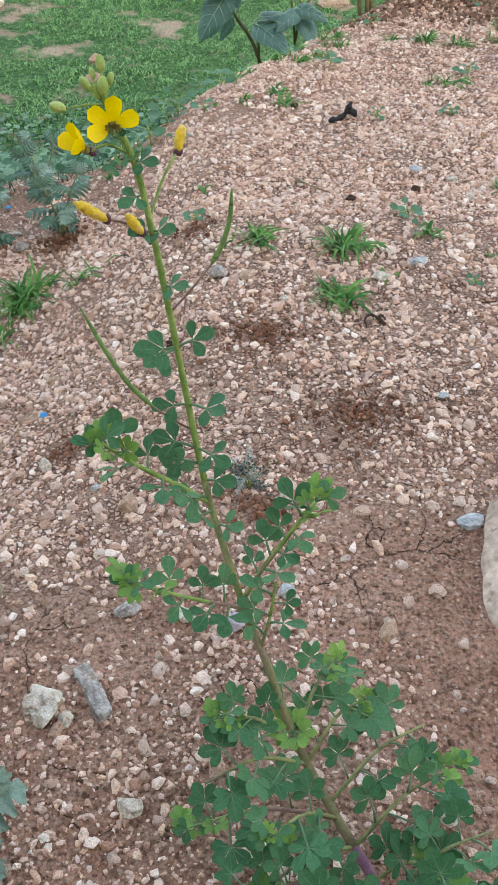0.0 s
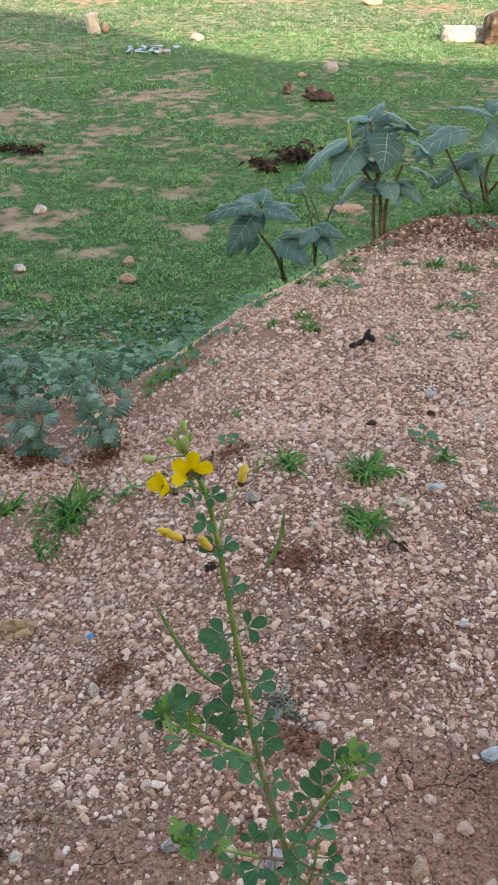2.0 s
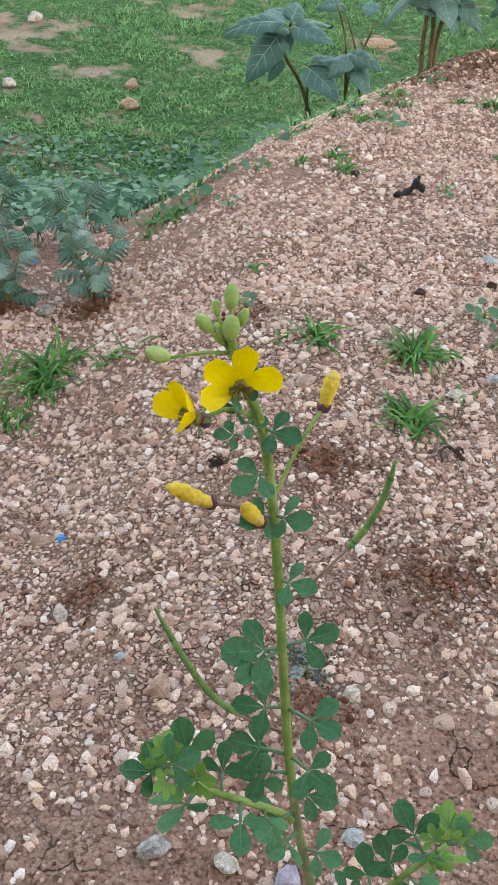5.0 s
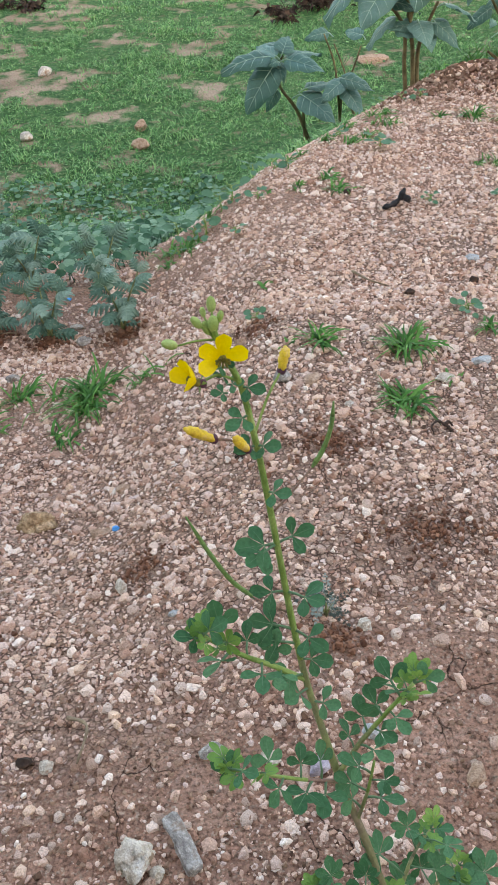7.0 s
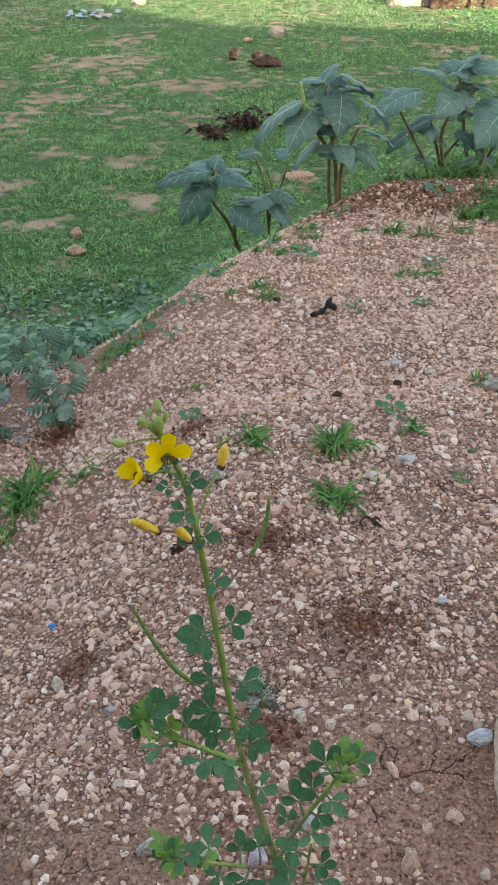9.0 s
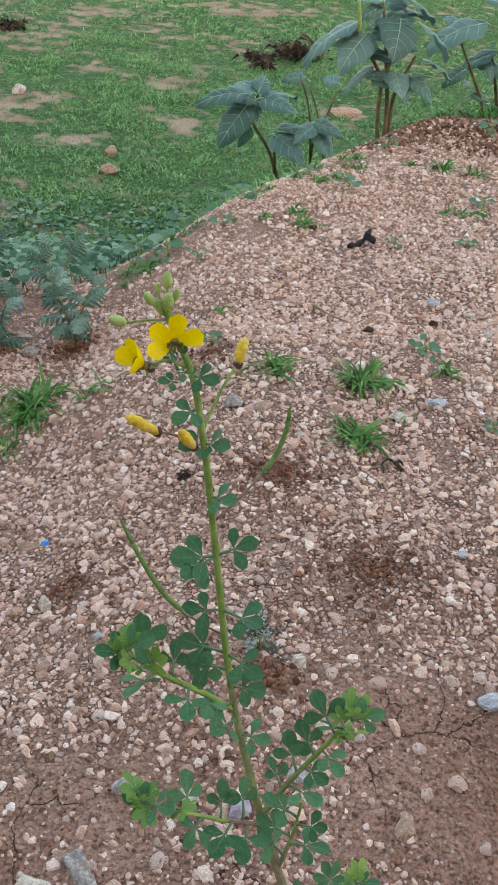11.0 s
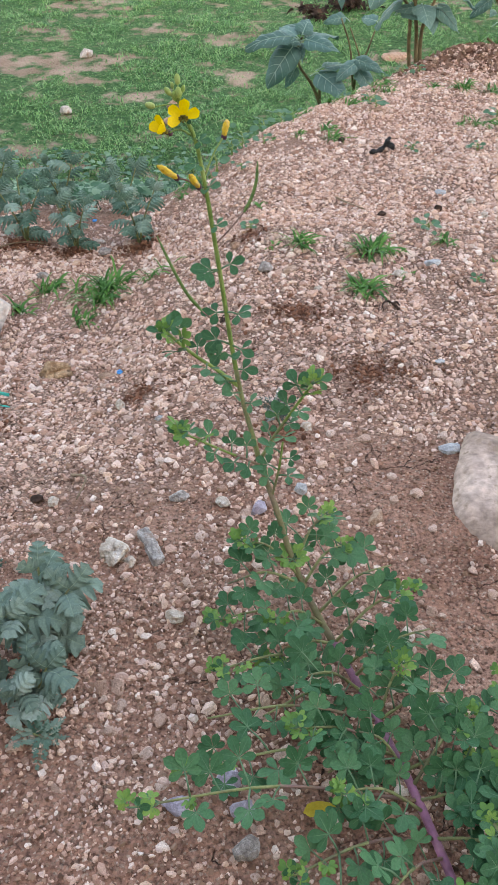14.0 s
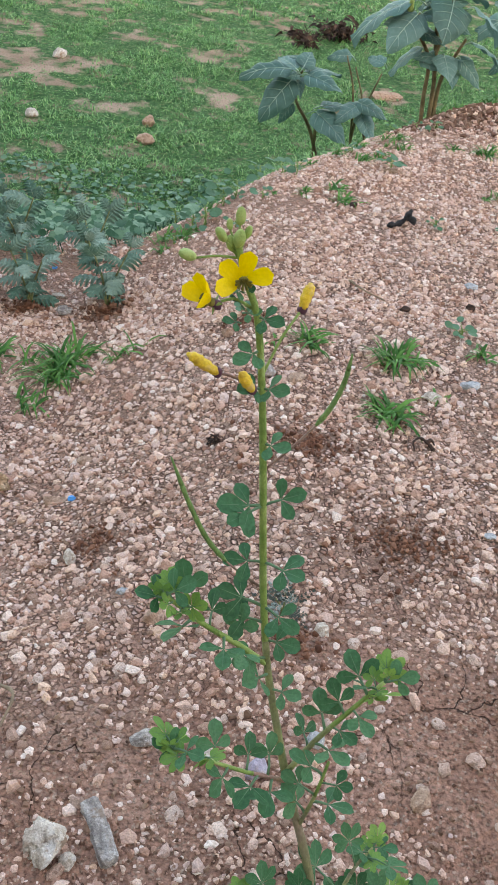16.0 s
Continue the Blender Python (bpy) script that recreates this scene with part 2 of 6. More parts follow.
def ground_material():
    """Red-brown soil with grit and cracks, giving way to turf by the sheet's own turf value."""
    m = bpy.data.materials.new("soil_and_turf")
    m.use_nodes = True
    n, lk = m.node_tree.nodes, m.node_tree.links
    p = n["Principled BSDF"]
    p.inputs["Roughness"].default_value = 0.95
    p.inputs["Specular IOR Level"].default_value = 0.15
    at = n.new("ShaderNodeTexCoord").outputs["Object"]

    def nz(scale, detail=5):
        t = n.new("ShaderNodeTexNoise")
        t.inputs["Scale"].default_value, t.inputs["Detail"].default_value = scale, detail
        lk.new(at, t.inputs["Vector"])
        return t.outputs["Fac"]

    def ramp(src, *stops):
        r = n.new("ShaderNodeValToRGB")
        while len(r.color_ramp.elements) < len(stops):
            r.color_ramp.elements.new(0.5)
        for e, (pos, c) in zip(r.color_ramp.elements, stops):
            e.position, e.color = pos, (*c, 1)
        lk.new(src, r.inputs[0])
        return r.outputs[0]

    def mix(fac, a, b):
        x = n.new("ShaderNodeMix")
        x.data_type = "RGBA"
        lk.new(fac, x.inputs["Factor"])
        for sock, v in (("A", a), ("B", b)):
            if isinstance(v, tuple):
                x.inputs[sock].default_value = (*v, 1)
            else:
                lk.new(v, x.inputs[sock])
        return x.outputs["Result"]

    def span(src, lo, hi, a=0.0, b=1.0):
        x = n.new("ShaderNodeMapRange")
        for k, v in (("From Min", lo), ("From Max", hi), ("To Min", a), ("To Max", b)):
            x.inputs[k].default_value = v
        lk.new(src, x.inputs["Value"])
        return x.outputs[0]

    soil = ramp(nz(5), (0.3, (0.225, 0.109, 0.075)), (0.5, (0.322, 0.170, 0.120)), (0.7, (0.418, 0.239, 0.175)))
    dry = n.new("ShaderNodeAttribute")
    dry.attribute_name = "dry"
    pale = ramp(nz(6), (0.3, (0.250, 0.146, 0.107)), (0.5, (0.345, 0.216, 0.163)), (0.7, (0.434, 0.299, 0.235)))
    soil = mix(dry.outputs["Fac"], soil, pale)
    grain = n.new("ShaderNodeTexVoronoi")
    grain.inputs["Scale"].default_value = 380
    lk.new(at, grain.inputs["Vector"])
    grit = n.new("ShaderNodeSeparateColor")
    lk.new(grain.outputs["Color"], grit.inputs[0])
    soil = mix(span(grit.outputs[0], 0.80, 0.88), soil, ramp(grit.outputs[1], (0.0, (0.24, 0.14, 0.095)), (1.0, (0.44, 0.31, 0.24))))
    # noise darkens the soil in place of shadows among small crumbs
    clods = n.new("ShaderNodeVectorMath")
    clods.operation = "MULTIPLY"
    lk.new(soil, clods.inputs[0]), lk.new(ramp(nz(240, 9), (0.35, (0.46, 0.43, 0.42)), (0.47, (1.0, 1.0, 1.0)), (0.62, (1.25, 1.25, 1.25))), clods.inputs[1])
    soil = clods.outputs[0]
    # crumbs of soil, the shade in gaps between them painted as dark seams
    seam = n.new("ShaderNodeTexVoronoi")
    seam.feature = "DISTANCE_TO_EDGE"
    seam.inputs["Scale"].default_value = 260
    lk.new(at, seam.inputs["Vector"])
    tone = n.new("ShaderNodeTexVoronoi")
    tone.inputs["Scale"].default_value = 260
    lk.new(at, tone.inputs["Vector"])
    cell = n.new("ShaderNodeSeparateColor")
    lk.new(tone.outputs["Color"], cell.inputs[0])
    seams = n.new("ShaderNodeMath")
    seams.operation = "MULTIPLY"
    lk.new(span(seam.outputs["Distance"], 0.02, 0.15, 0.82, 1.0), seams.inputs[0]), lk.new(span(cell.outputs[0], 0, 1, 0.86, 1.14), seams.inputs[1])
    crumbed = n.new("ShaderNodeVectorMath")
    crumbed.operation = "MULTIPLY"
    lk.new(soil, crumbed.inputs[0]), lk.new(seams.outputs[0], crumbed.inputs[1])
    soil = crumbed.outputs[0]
    # small stones pressed into the dry part of the mound, shade between painted dark
    chip = n.new("ShaderNodeTexVoronoi")
    chip.inputs["Scale"].default_value = 150
    lk.new(at, chip.inputs["Vector"])
    chip_edge = n.new("ShaderNodeTexVoronoi")
    chip_edge.feature = "DISTANCE_TO_EDGE"
    chip_edge.inputs["Scale"].default_value = 150
    lk.new(at, chip_edge.inputs["Vector"])
    tint = n.new("ShaderNodeSeparateColor")
    lk.new(chip.outputs["Color"], tint.inputs[0])
    stones = ramp(tint.outputs[0], (0.0, (0.345, 0.178, 0.127)), (0.4, (0.556, 0.326, 0.249)), (0.75, (0.690, 0.451, 0.355)), (1.0, (0.823, 0.602, 0.526)))
    proud = n.new("ShaderNodeMath")
    proud.operation = "MULTIPLY"
    there = n.new("ShaderNodeMath")
    there.operation = "MULTIPLY"
    lk.new(span(tint.outputs[1], 0.42, 0.50), there.inputs[0]), lk.new(span(dry.outputs["Fac"], 0.15, 0.7), there.inputs[1])
    lk.new(span(chip_edge.outputs["Distance"], 0.04, 0.20), proud.inputs[0]), lk.new(there.outputs[0], proud.inputs[1])
    gap_shade = mix(there.outputs[0], soil, (0.135, 0.075, 0.054))
    soil = mix(proud.outputs[0], gap_shade, stones)
    # drying cracks
    warp = n.new("ShaderNodeTexNoise")
    warp.inputs["Scale"].default_value, warp.inputs["Detail"].default_value = 16, 8
    lk.new(at, warp.inputs["Vector"])
    bent = n.new("ShaderNodeMix")
    bent.data_type = "VECTOR"
    bent.inputs["Factor"].default_value = 0.06
    lk.new(at, bent.inputs["A"]), lk.new(warp.outputs["Color"], bent.inputs["B"])
    crack = n.new("ShaderNodeTexVoronoi")
    crack.feature = "DISTANCE_TO_EDGE"
    crack.inputs["Scale"].default_value = 11.0
    lk.new(bent.outputs["Result"], crack.inputs["Vector"])
    line = n.new("ShaderNodeMath")
    line.operation = "MULTIPLY"
    lk.new(span(crack.outputs["Distance"], 0.0012, 0.0075, 1, 0), line.inputs[0])
    lk.new(span(nz(6.5, 4), 0.49, 0.56), line.inputs[1])
    soil = mix(line.outputs[0], soil, (0.06, 0.033, 0.023))
    sand = ramp(nz(5, 8), (0.35, (0.23, 0.155, 0.108)), (0.65, (0.36, 0.262, 0.195)))
    # turf under the blades, its colour darkened for the shade among them
    turf_low = ramp(nz(40, 9), (0.32, (0.016, 0.062, 0.018)), (0.54, (0.048, 0.130, 0.040)), (0.74, (0.16, 0.17, 0.085)))
    a = n.new("ShaderNodeAttribute")
    a.attribute_name = "turf"
    far = n.new("ShaderNodeAttribute")
    far.attribute_name = "field"
    base = mix(far.outputs["Fac"], soil, sand)
    rag = n.new("ShaderNodeMath")
    rag.operation = "ADD"
    lk.new(a.outputs["Fac"], rag.inputs[0])
    gate = n.new("ShaderNodeMath")
    gate.operation = "MULTIPLY"
    lk.new(span(nz(9, 12), 0.3, 0.7, -0.55, 0.8), gate.inputs[0]), lk.new(far.outputs["Fac"], gate.inputs[1])
    lk.new(gate.outputs[0], rag.inputs[1])
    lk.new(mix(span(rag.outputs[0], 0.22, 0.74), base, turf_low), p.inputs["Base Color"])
    h = n.new("ShaderNodeMath")
    h.operation = "SUBTRACT"
    rise = n.new("ShaderNodeMath")
    rise.operation = "MULTIPLY_ADD"
    rise.inputs[1].default_value = 0.22
    lk.new(proud.outputs[0], rise.inputs[0]), lk.new(nz(75, 9), rise.inputs[2])
    lk.new(rise.outputs[0], h.inputs[0]), lk.new(line.outputs[0], h.inputs[1])
    b = n.new("ShaderNodeBump")
    b.inputs["Strength"].default_value, b.inputs["Distance"].default_value = 1.0, 0.02
    lk.new(h.outputs[0], b.inputs["Height"]), lk.new(b.outputs[0], p.inputs["Normal"])
    return m


GROUND = ground_material()

# ---- building helpers ----
rng = np.random.default_rng(7)
WORLD = {}


def mesh_of(name, verts, faces, material, smooth=True):
    me = bpy.data.meshes.new(name)
    me.from_pydata([tuple(v) for v in verts], [], [tuple(int(i) for i in f) for f in faces])
    me.polygons.foreach_set("use_smooth", [smooth] * len(me.polygons))
    me.materials.append(material)
    return me


def big_mesh(name, verts, tris, material, smooth=False):
    """A mesh of triangles from arrays, quickly."""
    me = bpy.data.meshes.new(name)
    me.vertices.add(len(verts)), me.loops.add(tris.size), me.polygons.add(len(tris))
    me.vertices.foreach_set("co", np.asarray(verts, np.float32).ravel())
    me.loops.foreach_set("vertex_index", np.asarray(tris, np.int32).ravel())
    me.polygons.foreach_set("loop_start", np.arange(0, tris.size, 3, dtype=np.int32))
    me.update(calc_edges=True)
    me.validate()
    me.polygons.foreach_set("use_smooth", [smooth] * len(me.polygons))
    me.materials.append(material)
    return me


def thing(name, x, y, z, label, category, group="", kind="", data=None):
    ob = new(name, data)
    ob.location = (x, y, z)
    WORLD[ob.name] = Matrix.Translation((x, y, z))
    return tagged(ob, label, category, group, kind)


def shifted_to_view(p):
    """The tall weed's upper stem, shifted a little from its foot to fit the camera's view."""
    k = min(1.0, max(0.0, (p.z - 0.03) / 0.46)) ** 1.2
    return p + Vector((-0.006, 0.004, 0.005)) * k


def part(name, me, parent, m=None, label=""):
    """A mesh as one part under a thing or a part; m is its place in the world, or none where the mesh is already in the world's coordinates."""
    ob = new(name, me)
    ob.parent = parent
    if (parent.parent or parent).name == "flowering_weed":
        if m is None:
            for v in me.vertices:
                v.co = shifted_to_view(v.co)
        else:
            m = Matrix.Translation(shifted_to_view(m.translation) - m.translation) @ m
    m = Matrix.Identity(4) if m is None else m
    ob.matrix_basis = WORLD[parent.name].inverted() @ m
    WORLD[ob.name] = m
    return tagged(ob, label) if label else ob


def join(*pieces):
    """Several (verts, faces) as one."""
    vs, fs, k = [], [], 0
    for v, f in pieces:
        vs += [tuple(p) for p in v]
        fs += [tuple(i + k for i in q) for q in f]
        k += len(v)
    return vs, fs


def smooth_line(pts, steps=5):
    """A smooth line through points (Catmull-Rom)."""
    p = [Vector(q) for q in pts]
    p = [p[0] * 2 - p[1]] + p + [p[-1] * 2 - p[-2]]
    out = []
    for i in range(1, len(p) - 2):
        a, b, c, d = p[i - 1:i + 3]
        for k in range(steps):
            t = k / steps
            out.append(0.5 * (2 * b + (c - a) * t + (2 * a - 5 * b + 4 * c - d) * t * t + (3 * b - a - 3 * c + d) * t ** 3))
    return out + [p[-2]]


def tube(pts, r0, r1, sides=7, wob=0.0):
    """A tapered tube along a line, closed at both ends; r0 may be a list of radii along it, with r1 None."""
    vs, fs, n = [], [], len(pts)
    side = Vector((0.3, 1, 0.2))
    for i, p in enumerate(pts):
        d = (pts[min(i + 1, n - 1)] - pts[max(i - 1, 0)]).normalized()
        side = (side - d * side.dot(d)).normalized()
        other = d.cross(side)
        r = (float(np.interp(i / (n - 1), np.linspace(0, 1, len(r0)), r0)) if r1 is None else r0 + (r1 - r0) * i / (n - 1)) * (1 + wob * math.sin(i * 2.3))
        for k in range(sides):
            a = 2 * math.pi * k / sides
            vs.append(p + (side * math.cos(a) + other * math.sin(a)) * r)
        if i:
            o = (i - 1) * sides
            fs += [(o + k, o + (k + 1) % sides, o + sides + (k + 1) % sides, o + sides + k) for k in range(sides)]
    fs.append(tuple(range(sides))[::-1])
    fs.append(tuple(range((n - 1) * sides, n * sides)))
    return vs, fs


def blade(length, width, profile, fold=0.15, droop=0.3, rows=6, wave=0.0, seed=0):
    """A leaf blade along +Y in the plane z = 0: a midrib and two halves that fold up and droop. profile(s) gives the half width, 0 to 1."""
    vs, fs = [(0, 0, 0)], []
    r = random.Random(seed)
    for i in range(1, rows):
        s = i / rows
        w = width * 0.5 * profile(s)
        z = -droop * length * s * s
        k = wave * width * r.uniform(-1, 1)
        vs += [(-w, s * length * (1 + 0.03 * r.uniform(-1, 1)), z + fold * w + k), (0, s * length, z), (w, s * length, z + fold * w - k)]
    vs.append((0, length, -droop * length))
    fs += [(0, 2, 1), (0, 3, 2)]
    for i in range(rows - 2):
        o = 1 + 3 * i
        fs += [(o, o + 1, o + 4, o + 3), (o + 1, o + 2, o + 5, o + 4)]
    o = 1 + 3 * (rows - 2)
    fs += [(o, o + 1, len(vs) - 1), (o + 1, o + 2, len(vs) - 1)]
    return vs, fs


def moved(piece, m):
    return [m @ Vector(v) for v in piece[0]], piece[1]


def obovate(s):
    return 1.02 * (s ** 0.75) * (1 - s) ** 0.36 / 0.476


def spoon(s):
    """Narrow at the foot, broad and blunt at the tip."""
    return (0.10 + 0.90 * ss(s / 0.68)) * (1 - s ** 5) ** 0.5


def ovate(s):
    return (s ** 0.5) * (1 - s) ** 0.85 / 0.417


def heart(s):
    return min(1.0, (s * 5.2) ** 0.55) * (1 - s ** 2.4) ** 0.95


def frame_of(p, along, up):
    """A pose at p whose Y runs along and whose Z is nearest to up."""
    y = Vector(along).normalized()
    x = y.cross(Vector(up))
    x = x.normalized() if x.length > 1e-5 else Vector((1, 0, 0))
    z = x.cross(y)
    return Matrix.Translation(p) @ Matrix((x, y, z)).transposed().to_4x4()


def lump(seed, rough=0.25, level=2, flat=1.0, cuts=5):
    """A stone of radius about 1: a sphere worn by noise and broken by flat faces."""
    bm = bmesh.new()
    bmesh.ops.create_icosphere(bm, subdivisions=level, radius=1)
    r = random.Random(seed)
    planes = [(Vector((r.gauss(0, 1), r.gauss(0, 1), r.gauss(0, 1))).normalized(), r.uniform(0.62, 0.9)) for _ in range(cuts)]
    for v in bm.verts:
        v.co *= 1 + rough * noise.fractal(v.co * 1.4 + Vector((seed * 7.1, 0, 0)), 0.8, 2.0, 4)
        for nrm, d in planes:
            e = v.co.dot(nrm) - d
            if e > 0:
                v.co -= nrm * e * 0.92
        v.co.z *= flat
    vs = [v.co.copy() for v in bm.verts]
    fs = [tuple(v.index for v in f.verts) for f in bm.faces]
    bm.free()
    return vs, fs


def scaled(piece, sx, sy, sz):
    return [(v[0] * sx, v[1] * sy, v[2] * sz) for v in piece[0]], piece[1]


# ---- the lie of the land ----
def sp(v, w):
    """A ramp: 0 below, v above, rounded over w."""
    return w * np.logaddexp(0, np.asarray(v, float) / w)


def ss(v):
    v = np.clip(v, 0, 1)
    return v * v * (3 - 2 * v)


def crest(x):
    return 1.95 + 1.45 * sp(x - 0.05, 0.08) - 1.1 * sp(x - 0.75, 0.1)


def rough_field(x, y, scale, seed):
    """Smooth value noise, -1 to 1."""
    x, y = np.asarray(x, float) * scale + seed * 17.3, np.asarray(y, float) * scale + seed * 9.7
    i, j = np.floor(x), np.floor(y)
    u, v = ss(x - i), ss(y - j)

    def h(a, b):
        k = np.sin(a * 127.1 + b * 311.7 + seed * 74.7) * 43758.5453
        return (k - np.floor(k)) * 2 - 1
    return (h(i, j) * (1 - u) + h(i + 1, j) * u) * (1 - v) + (h(i, j + 1) * (1 - u) + h(i + 1, j + 1) * u) * v


def lie(x, y):
    """The ground's height: a gravel mound by the camera that falls to a level field."""
    x, y = np.asarray(x, float), np.asarray(y, float)
    top = -0.020 - 0.058 * sp(y - 0.75, 0.12)
    bench = 0.16 * ss((y - 0.4) / 0.9) * ss((0.22 - x) / 0.45)
    m, f = top - bench - 0.40 * sp(y - crest(x), 0.09), -1.03
    near = ss((4.5 - y) / 1.5)
    z = f + sp(m - f, 0.06)
    z = z + near * (0.005 * rough_field(x, y, 9, 1) + 0.0030 * rough_field(x, y, 24, 2) + 0.0018 * rough_field(x, y, 55, 4))
    z = z + 0.034 * np.exp(-((x - 0.76) / 0.12) ** 2 - ((y - 2.80) / 0.09) ** 2) + 0.012 * np.exp(-((x - 0.93) / 0.12) ** 2 - ((y - 2.85) / 0.08) ** 2)
    return z + (1 - near) * 0.012 * rough_field(x, y, 1.6, 3) - np.clip(y - 30, 0, 400) * 0.0


# bare patches of the field: x, y, half width, half depth
BARE = [(-1.3, 6.75, 0.3, 0.28), (-1.5, 6.05, 0.22, 0.2), (-0.58, 8.85, 0.55, 0.45), (-1.56, 8.15, 0.6, 0.25), (-1.25, 5.4, 0.42, 0.3),
        (-1.65, 5.4, 0.35, 0.25), (-0.69, 6.2, 0.17, 0.2), (-0.1, 5.33, 0.15, 0.16), (-1.25, 4.12, 0.25, 0.12), (0.2, 8.0, 0.33, 0.16),
        (-0.74, 4.97, 0.2, 0.14), (-1.7, 21.4, 1.9, 1.6), (3.1, 14.8, 0.7, 0.5), (0.85, 5.65, 0.16, 0.14), (-2.0, 15.6, 0.6, 0.5),
        (-0.3, 6.0, 0.2, 0.16), (-2.7, 11.7, 0.5, 0.3), (0.6, 15.5, 0.8, 0.35), (-0.95, 7.6, 0.14, 0.3), (0.9, 19.0, 0.9, 0.6)]


def turf(x, y):
    """How far turf covers the ground, 0 to 1."""
    x, y = np.asarray(x, float), np.asarray(y, float)
    c = ss((y - crest(x) - 0.28 - 0.10 * rough_field(x, y, 4, 5)) / 0.25)
    c = c * (0.80 + 0.30 * rough_field(x, y, 1.7, 6) + 0.30 * rough_field(x, y, 6, 7) + 0.22 * rough_field(x, y, 15, 10))
    for px, py, a, b in BARE:
        d = np.hypot((x - px) / a, (y - py) / b) + 0.55 * rough_field(x, y, 4, 8) + 0.5 * rough_field(x, y, 9, 9)
        c = c * (0.26 + 0.74 * ss((d - 0.45) / 0.95))
    return np.clip(c, 0, 1)


def at_ground(x, y, up=0.0):
    return Vector((x, y, float(lie(x, y)) + up))


def steps_to(a, b, first, grow):
    out, s = [a], first
    while (b - out[-1]) * (1 if b > a else -1) > s:
        out.append(out[-1] + (s if b > a else -s))
        s *= grow
    return out + [b]


gx = np.array(sorted(set(steps_to(-0.75, -3.6, 0.05, 1.02)[1:] + steps_to(-3.6, -400, 0.3, 1.35)[1:] + list(np.arange(-0.75, 1.3, 0.0115))
                         + steps_to(1.3, 3.6, 0.05, 1.02) + steps_to(3.6, 400, 0.3, 1.35)[1:])))
gy = np.array(sorted(set(steps_to(-0.5, -60, 0.1, 1.4)[1:] + list(np.arange(-0.5, 3.4, 0.0115)) + steps_to(3.4, 10, 0.04, 1.008)
                         + steps_to(10, 500, 0.1, 1.06)[1:])))
GX, GY = np.meshgrid(gx, gy)
gv = np.stack([GX.ravel(), GY.ravel(), lie(GX, GY).ravel()], 1)
w, hgt = len(gx), len(gy)
q = (np.arange(hgt - 1)[:, None] * w + np.arange(w - 1)[None, :]).ravel()
gt = np.concatenate([np.stack([q, q + 1, q + w + 1], 1), np.stack([q, q + w + 1, q + w], 1)])
gme = big_mesh("ground", gv, gt, GROUND, True)
gme.attributes.new("turf", "FLOAT", "POINT").data.foreach_set("value", turf(GX, GY).ravel().astype(np.float32))
gme.attributes.new("dry", "FLOAT", "POINT").data.foreach_set("value", np.clip(ss((GY - 0.40 * (GX - 0.1) - 0.48) / 0.45) * (1 - 0.95 * ss((GY - crest(GX) + 1.0) / 0.8)) + 0.35 * rough_field(GX, GY, 3, 41), 0, 1).ravel().astype(np.float32))
gme.attributes.new("field", "FLOAT", "POINT").data.foreach_set("value", ss((GY - crest(GX) - 0.5) / 0.8).ravel().astype(np.float32))
ground = thing("ground", 0, 0, 0, "red-brown gravelly mound falling to a patchy green field", "ground", kind="structure", data=gme)

# added wall, unseen behind: shades the near ground, top shaped to the shade's edge
wall_x = np.linspace(-16, 22, 153)
wall_z = np.interp(wall_x, [3.4, 4.1, 4.7, 5.7, 6.1, 6.7, 7.3, 8.1, 8.8], [11.9, 11.5, 9.8, 9.3, 8.65, 7.95, 7.65, 7.8, 7.55])
wall_z = wall_z + 0.10 * rough_field(wall_x, 0 * wall_x, 1.9, 12) + 0.06 * rough_field(wall_x, 0 * wall_x, 5.0, 13)
wv, wf = [], []
for px, pz in zip(wall_x, wall_z):
    wv += [(px, -7, -1.2), (px, -7, pz), (px, -7.4, pz), (px, -7.4, -1.2)]
for i in range(len(wall_x) - 1):
    o = 4 * i
    wf += [(o, o + 4, o + 5, o + 1), (o + 1, o + 5, o + 6, o + 2), (o + 2, o + 6, o + 7, o + 3)]
thing("wall_south", 0, 0, 0, "unseen added wall shaped to cast the field's shade edge", "wall", kind="structure", data=mesh_of("wall_south", wv, wf, PLASTER, False))


# ---- rocks and stones that stand out ----
def rock(name, x, y, sx, sy, sz, turn, material, label, seed, level=3, sink=0.35, rough=0.22, cuts=9, lean=0.0, group=""):
    if name == "stone" and y < 2.5:
        sx, sy, sz, rough, cuts = sx * 0.84, sy * 0.84, sz * 0.84, rough + 0.16, cuts + 3
    me = mesh_of(name, *scaled(lump(seed, rough, level, 1.0, cuts), sx, sy, sz), material, False)
    if level > 3:
        me.polygons.foreach_set("use_smooth", [True] * len(me.polygons))
    ob = thing(name, x, y, 0, label, "stone", group, data=me)
    ob.matrix_basis = pose(x, y, float(lie(x, y)) + sz * (1 - 2 * sink), lean, 0, turn)
    WORLD[ob.name] = ob.matrix_basis.copy()
    return ob


